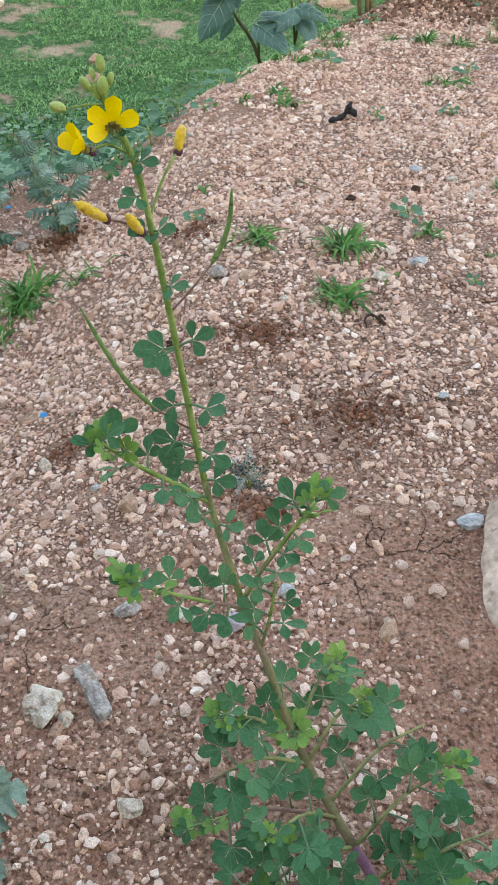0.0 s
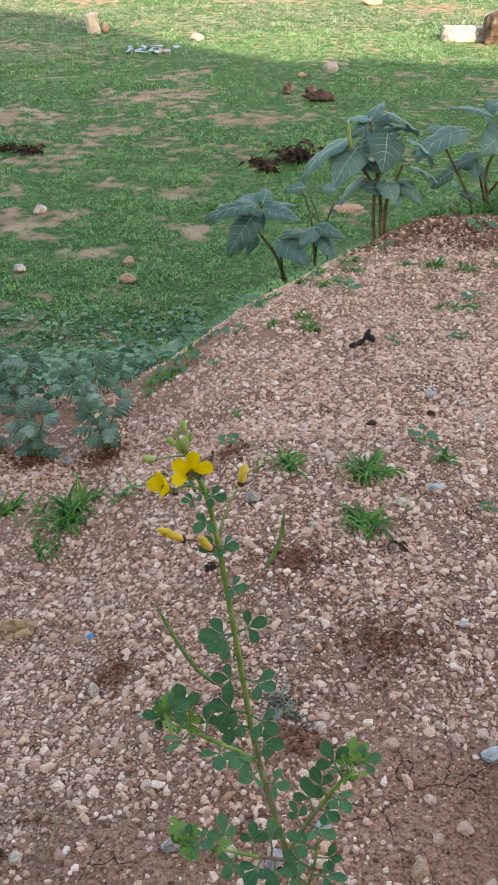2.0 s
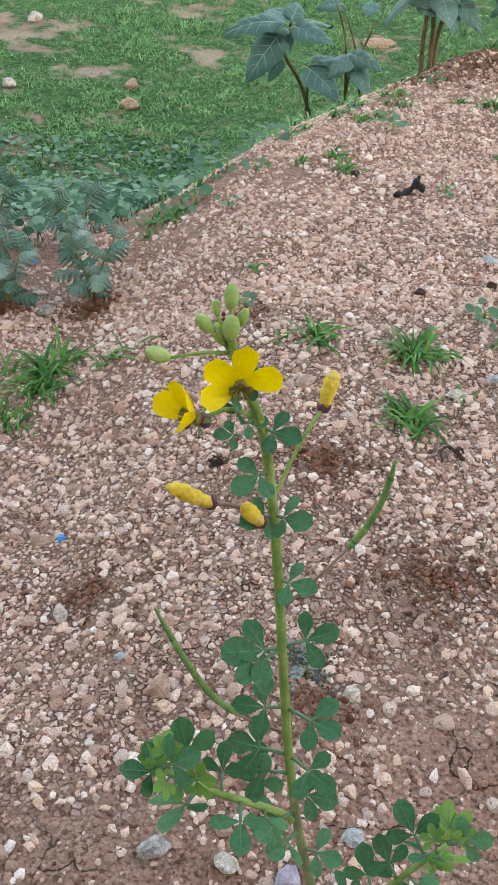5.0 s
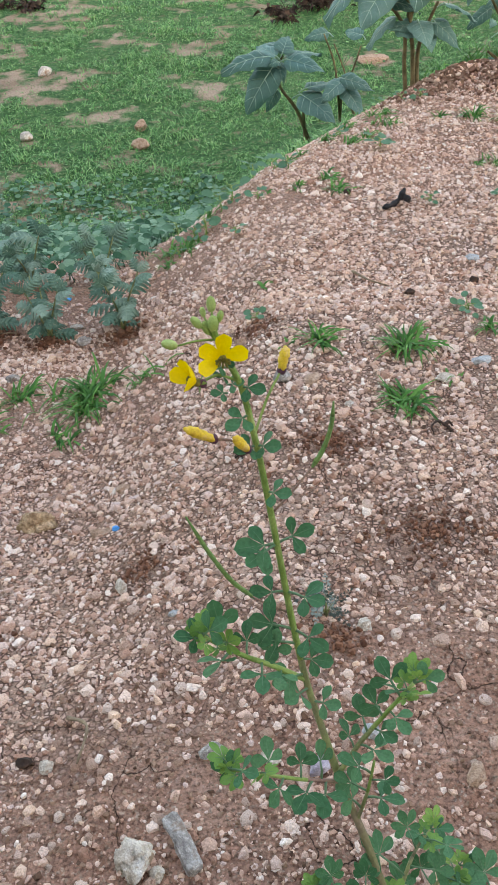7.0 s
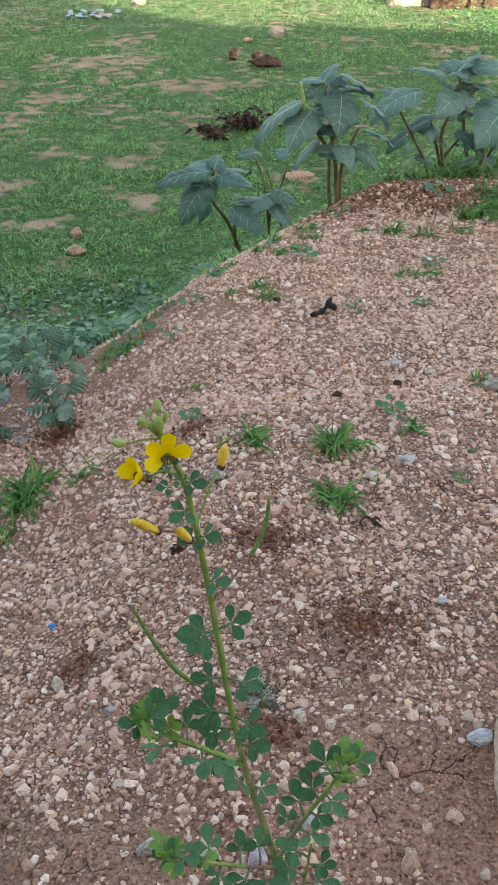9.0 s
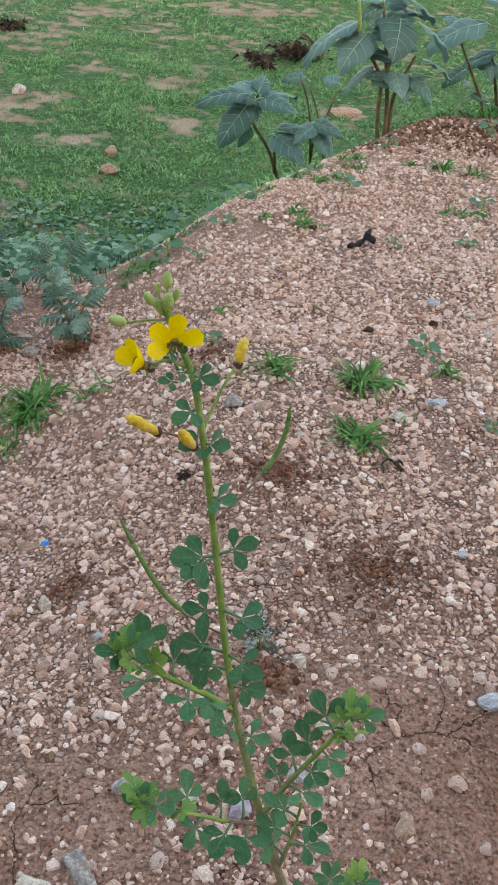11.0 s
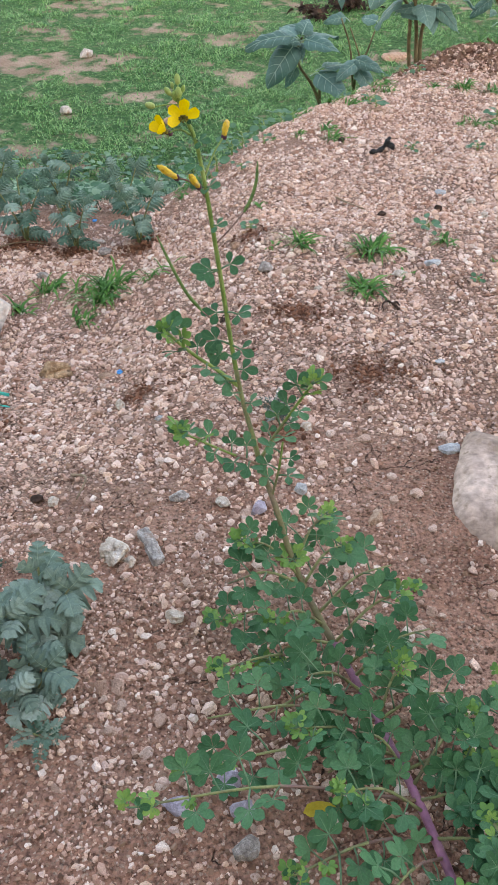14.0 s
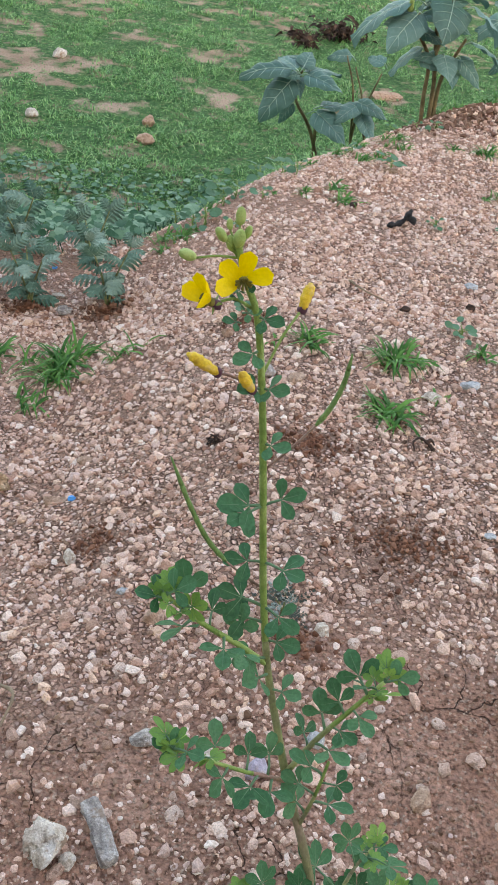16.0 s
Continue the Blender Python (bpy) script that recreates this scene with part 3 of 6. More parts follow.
def worn_block(x0, x1, y0, y1, z0, z1, shear, hollow, seed, rough=0.006):
    """A low block of stone with worn edges, leaning faces, pitted sides and one hollow in its top."""
    small = x1 - x0 < 0.1
    bm = bmesh.new()
    bmesh.ops.create_cube(bm, size=2)
    bmesh.ops.subdivide_edges(bm, edges=bm.edges[:], cuts=13 if small else 23, use_grid_fill=True)
    for v in bm.verts:
        c = v.co
        k = max(abs(c.x), abs(c.y), abs(c.z))
        ball = c.normalized() * 1.28
        c = c.lerp(ball, 0.18 if small else 0.26)
        w = Vector(((c.x + 1) / 2 * (x1 - x0) + x0, (c.y + 1) / 2 * (y1 - y0) + y0, (c.z + 1) / 2 * (z1 - z0) + z0))
        w.x += shear * (w.y - y0) + 0.09 * (x1 - x0) * max(0, (y0 + 0.4 * (y1 - y0) - w.y) / (0.4 * (y1 - y0))) * max(0, 1 - (w.x - x0) / (x1 - x0))
        n1 = noise.fractal(w * (90 if small else 14) + Vector((seed, 0, 0)), 0.9, 2.0, 5)
        w += v.normal * rough * n1 if v.normal.length else Vector()
        if v.co.z > 0.6:
            w.z -= 0.022 * math.exp(-((w.x - hollow[0]) / 0.019) ** 4 - ((w.y - hollow[1]) / 0.012) ** 4)
        v.co = w
    vs = [v.co.copy() for v in bm.verts]
    fs = [tuple(v.index for v in f.verts) for f in bm.faces]
    bm.free()
    return vs, fs


def sunk_boulder():
    """A broad low boulder: a smooth top that tips to a rough, pitted front, seen by its outline on the ground."""
    rim = [(0.467, 0.737), (0.450, 0.688), (0.437, 0.638), (0.431, 0.597), (0.433, 0.572), (0.446, 0.550), (0.461, 0.524), (0.493, 0.508), (0.54, 0.496), (0.59, 0.493), (0.64, 0.503), (0.68, 0.55), (0.68, 0.62), (0.64, 0.668), (0.59, 0.697), (0.545, 0.717), (0.505, 0.727)]
    cx, cy = 0.555, 0.612
    ang = sorted((math.atan2(y - cy, x - cx), math.hypot(x - cx, y - cy)) for x, y in rim)
    aa, rr = [a for a, _ in ang], [r for _, r in ang]
    aa, rr = [aa[-1] - 2 * math.pi] + aa + [aa[0] + 2 * math.pi], [rr[-1]] + rr + [rr[0]]
    rows, cols = 30, 120
    vs, fs = [(cx, cy, 0.008)], []
    for i in range(1, rows + 1):
        for k in range(cols):
            a = -math.pi + 2 * math.pi * k / cols
            f = min(1.0, i / (rows - 3))
            r = float(np.interp(a, aa, rr)) * f * (1 + 0.02 * noise.noise(Vector((math.cos(a) * 5, math.sin(a) * 5, 3.0))))
            x, y = cx + r * math.cos(a), cy + r * math.sin(a)
            front = max(0.0, 0.575 - y) + 0.35 * max(0.0, 0.455 - x)
            z = 0.006 + 0.035 * (y - 0.6) - 0.30 * front - 0.022 * f ** 9
            z += 0.0040 * noise.fractal(Vector((x * 30, y * 30, 1.0)), 0.9, 2.0, 4) + (0.0035 * min(1, front * 40)) * noise.fractal(Vector((x * 110, y * 110, 5.0)), 0.7, 2.0, 4)
            z -= 0.007 * math.exp(-((x - 0.512 - 0.9 * (y - 0.682)) / 0.020) ** 2 - ((y - 0.682) / 0.010) ** 2)
            z -= 0.03 * max(0, i - (rows - 3))
            vs.append((x, y, z))
    fs += [(0, 1 + k, 1 + (k + 1) % cols) for k in range(cols)]
    for i in range(rows - 1):
        o = 1 + i * cols
        fs += [(o + k, o + cols + k, o + cols + (k + 1) % cols, o + (k + 1) % cols) for k in range(cols)]
    return vs, fs


thing("boulder", 0, 0, 0, "pale pinkish-tan sandstone boulder half sunk in gravel", "stone", data=mesh_of("boulder", *sunk_boulder(), BOULDER))
rock("boulder", -0.405, 1.250, 0.085, 0.075, 0.075, 25, WHITE_ROCK, "whitish broken rock with a red-brown stain", 12, 5, 0.22, 0.5, 14)
rock("boulder", -0.655, 1.86, 0.085, 0.07, 0.05, -10, WHITE_ROCK, "pale rock lying beside weeds", 15, 4, 0.3, 0.25, 7)
slab = thing("slab", 0.054, 0.515, float(lie(0.054, 0.515)), "flat grey elongated slab of stone", "stone",
             data=mesh_of("slab", *worn_block(-0.0082, 0.0082, -0.029, 0.029, -0.006, 0.0055, 0.0, (9, 9), 2, 0.0022), GREY_STONE))
slab.rotation_euler = (0, radians(6), radians(27))
rock("stone", 0.012, 0.500, 0.026, 0.022, 0.017, 10, PALE_STONE, "whitish crusty stone on the gravel", 5, 4, 0.25, 0.75, 9)
rock("stone", 0.033, 0.487, 0.011, 0.010, 0.009, 60, PALE_STONE, "small whitish stone beside a larger one", 6, 3, 0.25, 0.3)
rock("stone", 0.096, 0.404, 0.0135, 0.012, 0.011, 0, PALE_STONE, "rounded whitish stone with tan patches", 8, 3, 0.25, 0.3)
rock("stone", 0.332, 0.572, 0.012, 0.018, 0.010, -12, TAN_STONE, "blocky pinkish-tan stone on bare soil", 9, 3, 0.3, 0.15, 8)
rock("stone", 0.442, 0.714, 0.022, 0.013, 0.008, 14, BLUE_STONE, "flat pale bluish-white stone on soil", 10, 3, 0.3, 0.12, 8)
rock("stone", 0.243, 0.755, 0.012, 0.011, 0.009, 30, PALE_STONE, "white stone with a dark chip", 11, 3, 0.25, 0.25)
rock("stone", 0.170, 1.255, 0.021, 0.015, 0.012, -5, GREY_STONE, "mottled grey stone on gravel", 13, 3, 0.25, 0.2)
rock("stone", 0.417, 1.231, 0.018, 0.014, 0.008, 8, PALE_STONE, "flat pale stone on gravel", 14, 3, 0.3, 0.15)
rock("stone", 0.479, 1.270, 0.020, 0.013, 0.008, 15, BLUE_STONE, "flat bluish-white stone on gravel", 16, 3, 0.3, 0.15)
rock("stone", 0.538, 1.632, 0.018, 0.013, 0.008, 0, BLUE_STONE, "flat bluish-white stone on gravel", 17, 3, 0.3, 0.15)
rock("stone", 0.598, 1.582, 0.013, 0.012, 0.009, 40, PALE_STONE, "pale angular stone on gravel", 18, 3, 0.3, 0.2)
rock("stone", 0.613, 1.508, 0.014, 0.011, 0.009, 80, PALE_STONE, "pale angular stone on gravel", 19, 3, 0.3, 0.2)
rock("stone", 0.706, 1.512, 0.030, 0.024, 0.020, 10, GREY_STONE, "large light-grey stone beside a grass tuft", 20, 4, 0.25, 0.2)
rock("stone", 0.453, 0.935, 0.009, 0.007, 0.005, 5, BLUE_STONE, "small bluish-white chip of stone", 21, 3, 0.3, 0.2)
rock("stone", 0.215, 1.242, 0.019, 0.015, 0.008, 50, TAN_STONE, "flat pale pinkish stone on gravel", 22, 3, 0.35, 0.15)
rock("stone", -0.072, 1.111, 0.018, 0.013, 0.008, 20, TAN_STONE, "flat tan stone on gravel", 23, 3, 0.35, 0.2)
rock("stone", -0.093, 1.007, 0.024, 0.014, 0.007, 5, TAN_STONE, "flat tan stone on gravel", 24, 3, 0.35, 0.2)
rock("stone", -0.045, 0.869, 0.009, 0.014, 0.014, 20, PALE_STONE, "upright whitish wedge of stone", 25, 3, 0.2, 0.2)
rock("stone", 0.027, 0.800, 0.008, 0.006, 0.006, 20, BLUE_STONE, "small bluish-white stone on gravel", 26, 3, 0.3, 0.2)
rock("stone", 0.069, 0.761, 0.015, 0.013, 0.011, 35, TAN_STONE, "tan angular stone on gravel", 27, 3, 0.25, 0.25)
rock("stone", 0.183, 0.588, 0.015, 0.012, 0.011, 35, MAUVE_STONE, "rounded purplish stone behind the stem", 28, 3, 0.25, 0.2)
rock("stone", 0.078, 0.608, 0.016, 0.011, 0.009, 15, GREY_STONE, "grey-blue speckled stone on gravel", 29, 3, 0.25, 0.3)
rock("stone", 0.136, 0.600, 0.013, 0.010, 0.010, -40, PALE_STONE, "smooth white stone behind leaves", 30, 3, 0.25, 0.12)
rock("stone", 0.237, 0.622, 0.014, 0.010, 0.011, 0, BLUE_STONE, "pale bluish stone on gravel", 32, 3, 0.25, 0.25)
rock("stone", 0.168, 0.207, 0.015, 0.017, 0.012, 0, MAUVE_STONE, "purplish-grey speckled stone under leaves", 34, 3, 0.25, 0.2)
rock("stone", 0.184, 0.178, 0.016, 0.016, 0.012, 50, MAUVE_STONE, "purplish-grey speckled stone under leaves", 35, 3, 0.25, 0.2)
rock("stone", 0.189, 0.143, 0.018, 0.014, 0.013, 20, GREY_STONE, "light-grey stone under leaves", 36, 3, 0.25, 0.2)
rock("stone", 0.125, 0.180, 0.018, 0.014, 0.010, 10, MAUVE_STONE, "purplish-grey flat stone on soil", 37, 3, 0.3, 0.2)
rock("stone", -0.095, 0.20, 0.020, 0.022, 0.012, 10, MAUVE_STONE, "purplish-grey stone beside a weed", 38, 3, 0.3, 0.2)
rock("stone", 0.106, 1.391, 0.013, 0.012, 0.011, 10, TAN_STONE, "rounded pinkish stone on gravel", 39, 3, 0.25, 0.15)
rock("stone", -0.214, 1.627, 0.018, 0.015, 0.014, 10, GREY_STONE, "grey-blue stone beside a weed", 40, 3, 0.25, 0.2)
rock("stone", -0.119, 1.358, 0.016, 0.012, 0.007, 30, TAN_STONE, "flat pale stone beside grass", 42, 3, 0.3, 0.2)
rock("stone", 0.267, 1.178, 0.011, 0.008, 0.006, 30, PALE_STONE, "bright white chip of stone", 43, 3, 0.3, 0.2)
rock("clod", -0.200, 1.062, 0.034, 0.020, 0.022, 15, ORANGE_ROCK, "orange-tan fibrous clod on gravel", 44, 4, 0.25, 0.95, 16)
rock("stone", 0.436, 2.205, 0.022, 0.014, 0.010, 5, TAN_STONE, "flat pale stone on the slope", 45, 3, 0.3, 0.2)
rock("stone", 0.355, 0.393, 0.011, 0.012, 0.010, 5, PALE_STONE, "white stone beside leaves", 46, 3, 0.3, 0.2)
rock("stone", -0.087, 0.600, 0.010, 0.009, 0.009, 5, PALE_STONE, "rounded pale pebble on gravel", 47, 3, 0.3, 0.15)
rock("stone", -0.33, 1.50, 0.018, 0.014, 0.013, 5, GREY_STONE, "pale grey stone beside grass", 48, 3, 0.3, 0.2)
rock("stone", -0.24, 1.70, 0.020, 0.010, 0.007, 5, PALE_STONE, "flat pale stone beside weeds", 49, 3, 0.3, 0.2)
# stones lying out on the field
rock("stone", -0.448, 4.74, 0.036, 0.032, 0.036, 20, TAN_STONE, "tan stone in the grass", 51, 3, 0.2, 0.2)
rock("stone", -0.430, 4.50, 0.050, 0.036, 0.029, 5, TAN_STONE, "flat tan stone in the grass", 52, 3, 0.2, 0.15)
rock("stone", -1.025, 4.66, 0.036, 0.032, 0.029, 20, WHITE_ROCK, "whitish stone in the grass", 53, 3, 0.2, 0.2)
rock("stone", -1.092, 5.60, 0.047, 0.040, 0.032, 20, WHITE_ROCK, "whitish stone on bare earth", 54, 3, 0.25, 0.2)
rock("stone", 1.114, 9.98, 0.086, 0.072, 0.061, 20, GREY_STONE, "whitish rock in the grass", 55, 3, 0.2, 0.25)
rock("stone", 0.800, 9.74, 0.055, 0.042, 0.03, 20, TAN_STONE, "orange-tan rock in the grass", 56, 3, 0.2, 0.2)
rock("stone", 0.84, 8.86, 0.065, 0.05, 0.065, 20, BROWN_ROCK, "tan rock behind a dark heap", 57, 3, 0.2, 0.2)
rock("stone", 0.62, 8.97, 0.075, 0.05, 0.06, 40, BROWN_ROCK, "brown blocky stone in the grass", 58, 3, 0.15, 0.3, 8)
rock("dried_clod", 0.905, 8.66, 0.144, 0.086, 0.054, 4, DUNG, "dark brown dried clod in the grass", 59, 4, 0.2, 0.35)
def dry_heap(x, y, wide, tall, n, label):
    """A tangle of withered brown leaves and stalks."""
    r = random.Random(int(x * 100) + 17)
    out = []
    for k in range(n):
        p = at_ground(x + r.gauss(0, wide * 0.45), y + r.gauss(0, wide * 0.30), r.uniform(0.0, tall))
        d = Vector((r.gauss(0, 1), r.gauss(0, 1), r.gauss(0, 0.5))).normalized()
        if k % 3:
            ln = r.uniform(0.03, 0.07)
            out.append(moved(blade(ln, ln * 0.55, ovate, 0.8, 0.6, 4, 0.1, k), frame_of(p, d, Vector((r.gauss(0, 1), r.gauss(0, 1), 1)))))
        else:
            ln = r.uniform(0.06, 0.14)
            out.append(tube([p - d * ln / 2, p + Vector((0, 0, 0.015)), p + d * ln / 2], 0.0035, 0.002, 4))
    thing("dry_weed_heap", 0, 0, 0, label, "dead weeds", kind="stuff", data=mesh_of("dry_weed_heap", *join(*out), DUNG))


for px, py, wd, tl, n in ((0.33, 6.62, 0.13, 0.04, 60), (0.60, 6.72, 0.19, 0.10, 170), (0.36, 6.42, 0.07, 0.05, 40), (-1.62, 7.06, 0.10, 0.05, 50), (-1.42, 6.98, 0.12, 0.05, 60)):
    dry_heap(px, py, wd, tl, n, "tangled heap of withered brown weeds in grass")
upright = thing("stone", -1.66, 12.55, float(lie(-1.66, 12.55)) - 0.02, "upright pale broken block in grass", "stone", data=mesh_of("upright", *worn_block(-0.075, 0.075, -0.06, 0.06, 0.0, 0.25, 0.0, (9, 9), 8, 0.012), PALE_STONE))
upright.rotation_euler = (0, radians(-6), radians(20))
rock("stone", -1.53, 12.60, 0.050, 0.058, 0.072, 8, TAN_STONE, "red-brown broken brick beside a block", 63, 3, 0.15, 0.12, 9)
rock("stone", 2.167, 15.0, 0.158, 0.115, 0.072, 8, TAN_STONE, "orange-tan rock in the grass", 64, 3, 0.2, 0.2)
rock("stone", -0.35, 12.0, 0.101, 0.079, 0.050, 8, GREY_STONE, "pale rock in the grass", 65, 3, 0.25, 0.2)
rock("stone", 0.85, 5.66, 0.101, 0.072, 0.025, 8, TAN_STONE, "flat pale stone in the grass", 66, 3, 0.3, 0.15)
# brown boulders, their stone colour darkened further in place of shade
for k, (px, py, s, h) in enumerate(((3.29, 11.60, 0.25, 0.26), (3.60, 11.62, 0.11, 0.16), (3.84, 11.72, 0.15, 0.20), (4.2, 11.8, 0.22, 0.22))):
    rock("boulder", px, py, s, s * 0.8, h, 30 * k, BROWN_ROCK, "dark brown boulder at the edge of the field", 70 + k, 4, 0.2, 0.2)
block = mesh_of("block", *worn_block(-0.27, 0.27, -0.10, 0.10, 0.0, 0.19, 0.0, (9, 9), 6, 0.012), WHITE_ROCK)
thing("concrete_block", 2.90, 11.85, float(lie(2.90, 11.85)) - 0.03, "whitish broken concrete block in the grass", "block", data=block)

# ---- loose things on the ground ----
strip = smooth_line([at_ground(-0.258, 0.968, 0.006), at_ground(-0.282, 0.958, 0.013), at_ground(-0.284, 0.938, 0.011), at_ground(-0.266, 0.924, 0.008), at_ground(-0.244, 0.922, 0.005)], 6)
sv, sf = [], []
for i, p in enumerate(strip):
    h = 0.0034 - 0.0022 * i / len(strip)
    sv += [p + Vector((0, 0, -h)), p + Vector((0.0004, 0.0008, h)), p + Vector((0.0012, 0.0008, h)), p + Vector((0.0010, 0, -h))]
    if i:
        sf += [(4 * i - 4 + k, 4 * i - 4 + (k + 1) % 4, 4 * i + (k + 1) % 4, 4 * i + k) for k in range(4)]
thing("plastic_strip", 0, 0, 0, "curled teal plastic strip lying on gravel", "plastic strip", data=mesh_of("strip", sv, sf, TEAL))
for px, py in ((-0.271, 1.807), (-0.071, 1.003)):
    thing("plastic_scrap", px, py, float(lie(px, py)) + 0.006, "small crumpled bright blue plastic scrap", "plastic scrap",
          data=mesh_of("scrap", *scaled(lump(80 + int(px * 90), 0.5, 2), 0.0055, 0.0045, 0.004), BLUE, False))
rag = [tube(smooth_line([at_ground(0.412, 1.862, 0.006), at_ground(0.428, 1.876, 0.010), at_ground(0.438, 1.880, 0.022), at_ground(0.446, 1.888, 0.034)], 5), [0.003, 0.007, 0.004, 0.008, 0.002], None, 7, 0.15),
       tube(smooth_line([at_ground(0.438, 1.880, 0.018), at_ground(0.450, 1.876, 0.018), at_ground(0.455, 1.880, 0.008)], 5), [0.004, 0.008, 0.003], None, 7, 0.15),
       tube(smooth_line([at_ground(0.412, 1.862, 0.008), at_ground(0.404, 1.856, 0.008), at_ground(0.398, 1.858, 0.004)], 5), [0.004, 0.007, 0.002], None, 7, 0.15)]
thing("rag", 0, 0, 0, "twisted black scrap of cloth on gravel", "rag", data=mesh_of("rag", *join(*rag), BLACK))
curl = [tube(smooth_line([at_ground(0.377, 1.094, 0.0028), at_ground(0.375, 1.103, 0.0084), at_ground(0.383, 1.111, 0.0112), at_ground(0.395, 1.107, 0.0070), at_ground(0.403, 1.099, 0.0028)], 5), 0.0009, 0.0028, 6, 0.3),
        tube(smooth_line([at_ground(0.395, 1.107, 0.0084), at_ground(0.400, 1.112, 0.0098), at_ground(0.406, 1.109, 0.0042)], 5), 0.003, 0.001, 6, 0.3)]
thing("dead_leaf", 0, 0, 0, "curled dark dead leaf on gravel", "dead leaf", data=mesh_of("dead_leaf", *join(*curl), DUNG))
sprig = []
for k in range(22):
    a, r = k * 2.4, 0.004 + 0.011 * ((k * 7) % 11) / 11
    p = at_ground(0.106 + 0.5 * r * math.cos(a), 1.090 + 0.5 * r * math.sin(a), 0.003 + 0.0007 * (k % 9))
    d = Vector((math.cos(a * 1.7), math.sin(a * 1.7), 0.5 * math.sin(k))) * 0.010
    sprig.append(tube([p - d / 2, p + Vector((0, 0, 0.003)), p + d / 2], 0.0012, 0.0006, 4))
thing("dead_sprig", 0, 0, 0, "small dark withered sprig on gravel", "dead sprig", data=mesh_of("dead_sprig", *join(*sprig), DUNG))
for k, (px, py) in enumerate(((0.522, 1.541), (0.402, 1.502), (0.335, 1.965), (-0.11, 0.607), (0.507, 0.503), (0.495, 0.509))):
    thing("dark_clod", px, py, float(lie(px, py)) + 0.004, "small dark clod on gravel", "clod", data=mesh_of("clod", *scaled(lump(90 + k, 0.4, 2), 0.009, 0.006, 0.007), DUNG, False))
for k, (a, b, c) in enumerate((((0.31, 1.59), (0.335, 1.54), (0.37, 1.53)), ((-0.50, 1.62), (-0.43, 1.66), (-0.36, 1.68)), ((-0.075, 0.66), (-0.05, 0.64), (-0.055, 0.60)),
                                  ((0.86, 2.62), (0.83, 2.5), (0.80, 2.42)))):
    thing("twig", 0, 0, 0, "thin dry bent twig on gravel", "twig", data=mesh_of("twig", *tube(smooth_line([at_ground(*a, 0.004), at_ground(*b, 0.012), at_ground(*c, 0.005)], 5), 0.0022, 0.0012, 6, 0.2), STRAW))
thing("fallen_leaf", 0.240, 0.178, float(lie(0.24, 0.178)) + 0.008, "yellow fallen leaf among green leaves", "leaf",
      data=mesh_of("fallen_leaf", *moved(blade(0.032, 0.014, ovate, 0.3, 0.2), pose(0, 0, 0, 10, 12, -75)), DRY_LEAF))
lit = [moved(scaled(lump(120 + k, 0.6, 2), 0.05, 0.035, 0.008), pose(rng.uniform(-0.27, 0.27), rng.uniform(-0.2, 0.2), 0.03, 15 * (k % 3), 0, 40 * k)) for k in range(20)]
thing("litter", -0.82, 11.2, float(lie(-0.82, 11.2)), "scattered pale blue and white litter in the grass", "litter", kind="stuff", data=mesh_of("litter", *join(*lit), LITTER, False))


# ---- plants ----
def palm_leaf(seed, n, petiole, size, material, young=False):
    """A palmate leaf with n leaflets at the end of a stalk along +Y, each with a pale midrib."""
    r = random.Random(seed)
    ribs = [tube([Vector((0, 0, 0)), Vector((0, petiole * 0.5, 0.08 * petiole)), Vector((0, petiole, 0))], 0.0010, 0.0007, 5)]
    green = []
    spread = 72 if n == 3 else 104
    for i in range(n):
        a = -spread + 2 * spread * i / (n - 1) + r.uniform(-6, 6)
        ln = size * (1 - 0.24 * abs(a) / 105) * r.uniform(0.92, 1.08)
        droop = 0.02 + r.uniform(0, 0.18)
        m = Matrix.Translation((0, petiole, 0)) @ pose(0, 0, 0, (32 if young else r.uniform(-2, 12)), r.uniform(-9, 9), -a)
        green.append(moved(blade(ln, ln * r.uniform(0.54, 0.63) * (1.14 if n == 3 else 1.0), spoon, 0.22, droop, 8, 0.02, seed * 9 + i), m))
        w = ln * 0.018
        line = [(-w, 0, 0.0003), (w, 0, 0.0003)]
        for t in (0.35, 0.65, 0.88):
            line += [(-w * (1 - t), t * ln, 0.0003 - droop * ln * t * t), (w * (1 - t), t * ln, 0.0003 - droop * ln * t * t)]
        ribs.append(moved((line, [(0, 1, 3, 2), (2, 3, 5, 4), (4, 5, 7, 6)]), m))
    me = mesh_of("leaf", *join(*green, *ribs), material)
    me.materials.append(RIB)
    first = sum(len(f) for _, f in green)
    me.polygons.foreach_set("material_index", [0 if k < first else 1 for k in range(len(me.polygons))])
    return me


LEAVES5 = [palm_leaf(i, 5, 0.018 + 0.004 * (i % 3), 0.0205, LEAF) for i in range(6)]
LEAVES3 = [palm_leaf(20 + i, 3, 0.007 + 0.002 * i, 0.0155, LEAF) for i in range(4)]
SMALL3 = [palm_leaf(30 + i, 3, 0.005, 0.014, LEAF) for i in range(3)]
YOUNG5 = [palm_leaf(40 + i, 5, 0.010, 0.0155, YOUNG) for i in range(3)]


def put_leaf(parent, meshes, p, along, up, scale=1.0, name="leaf"):
    return part(name, meshes[int(rng.integers(len(meshes)))], parent, frame_of(p, along, up) @ Matrix.Scale(scale, 4))


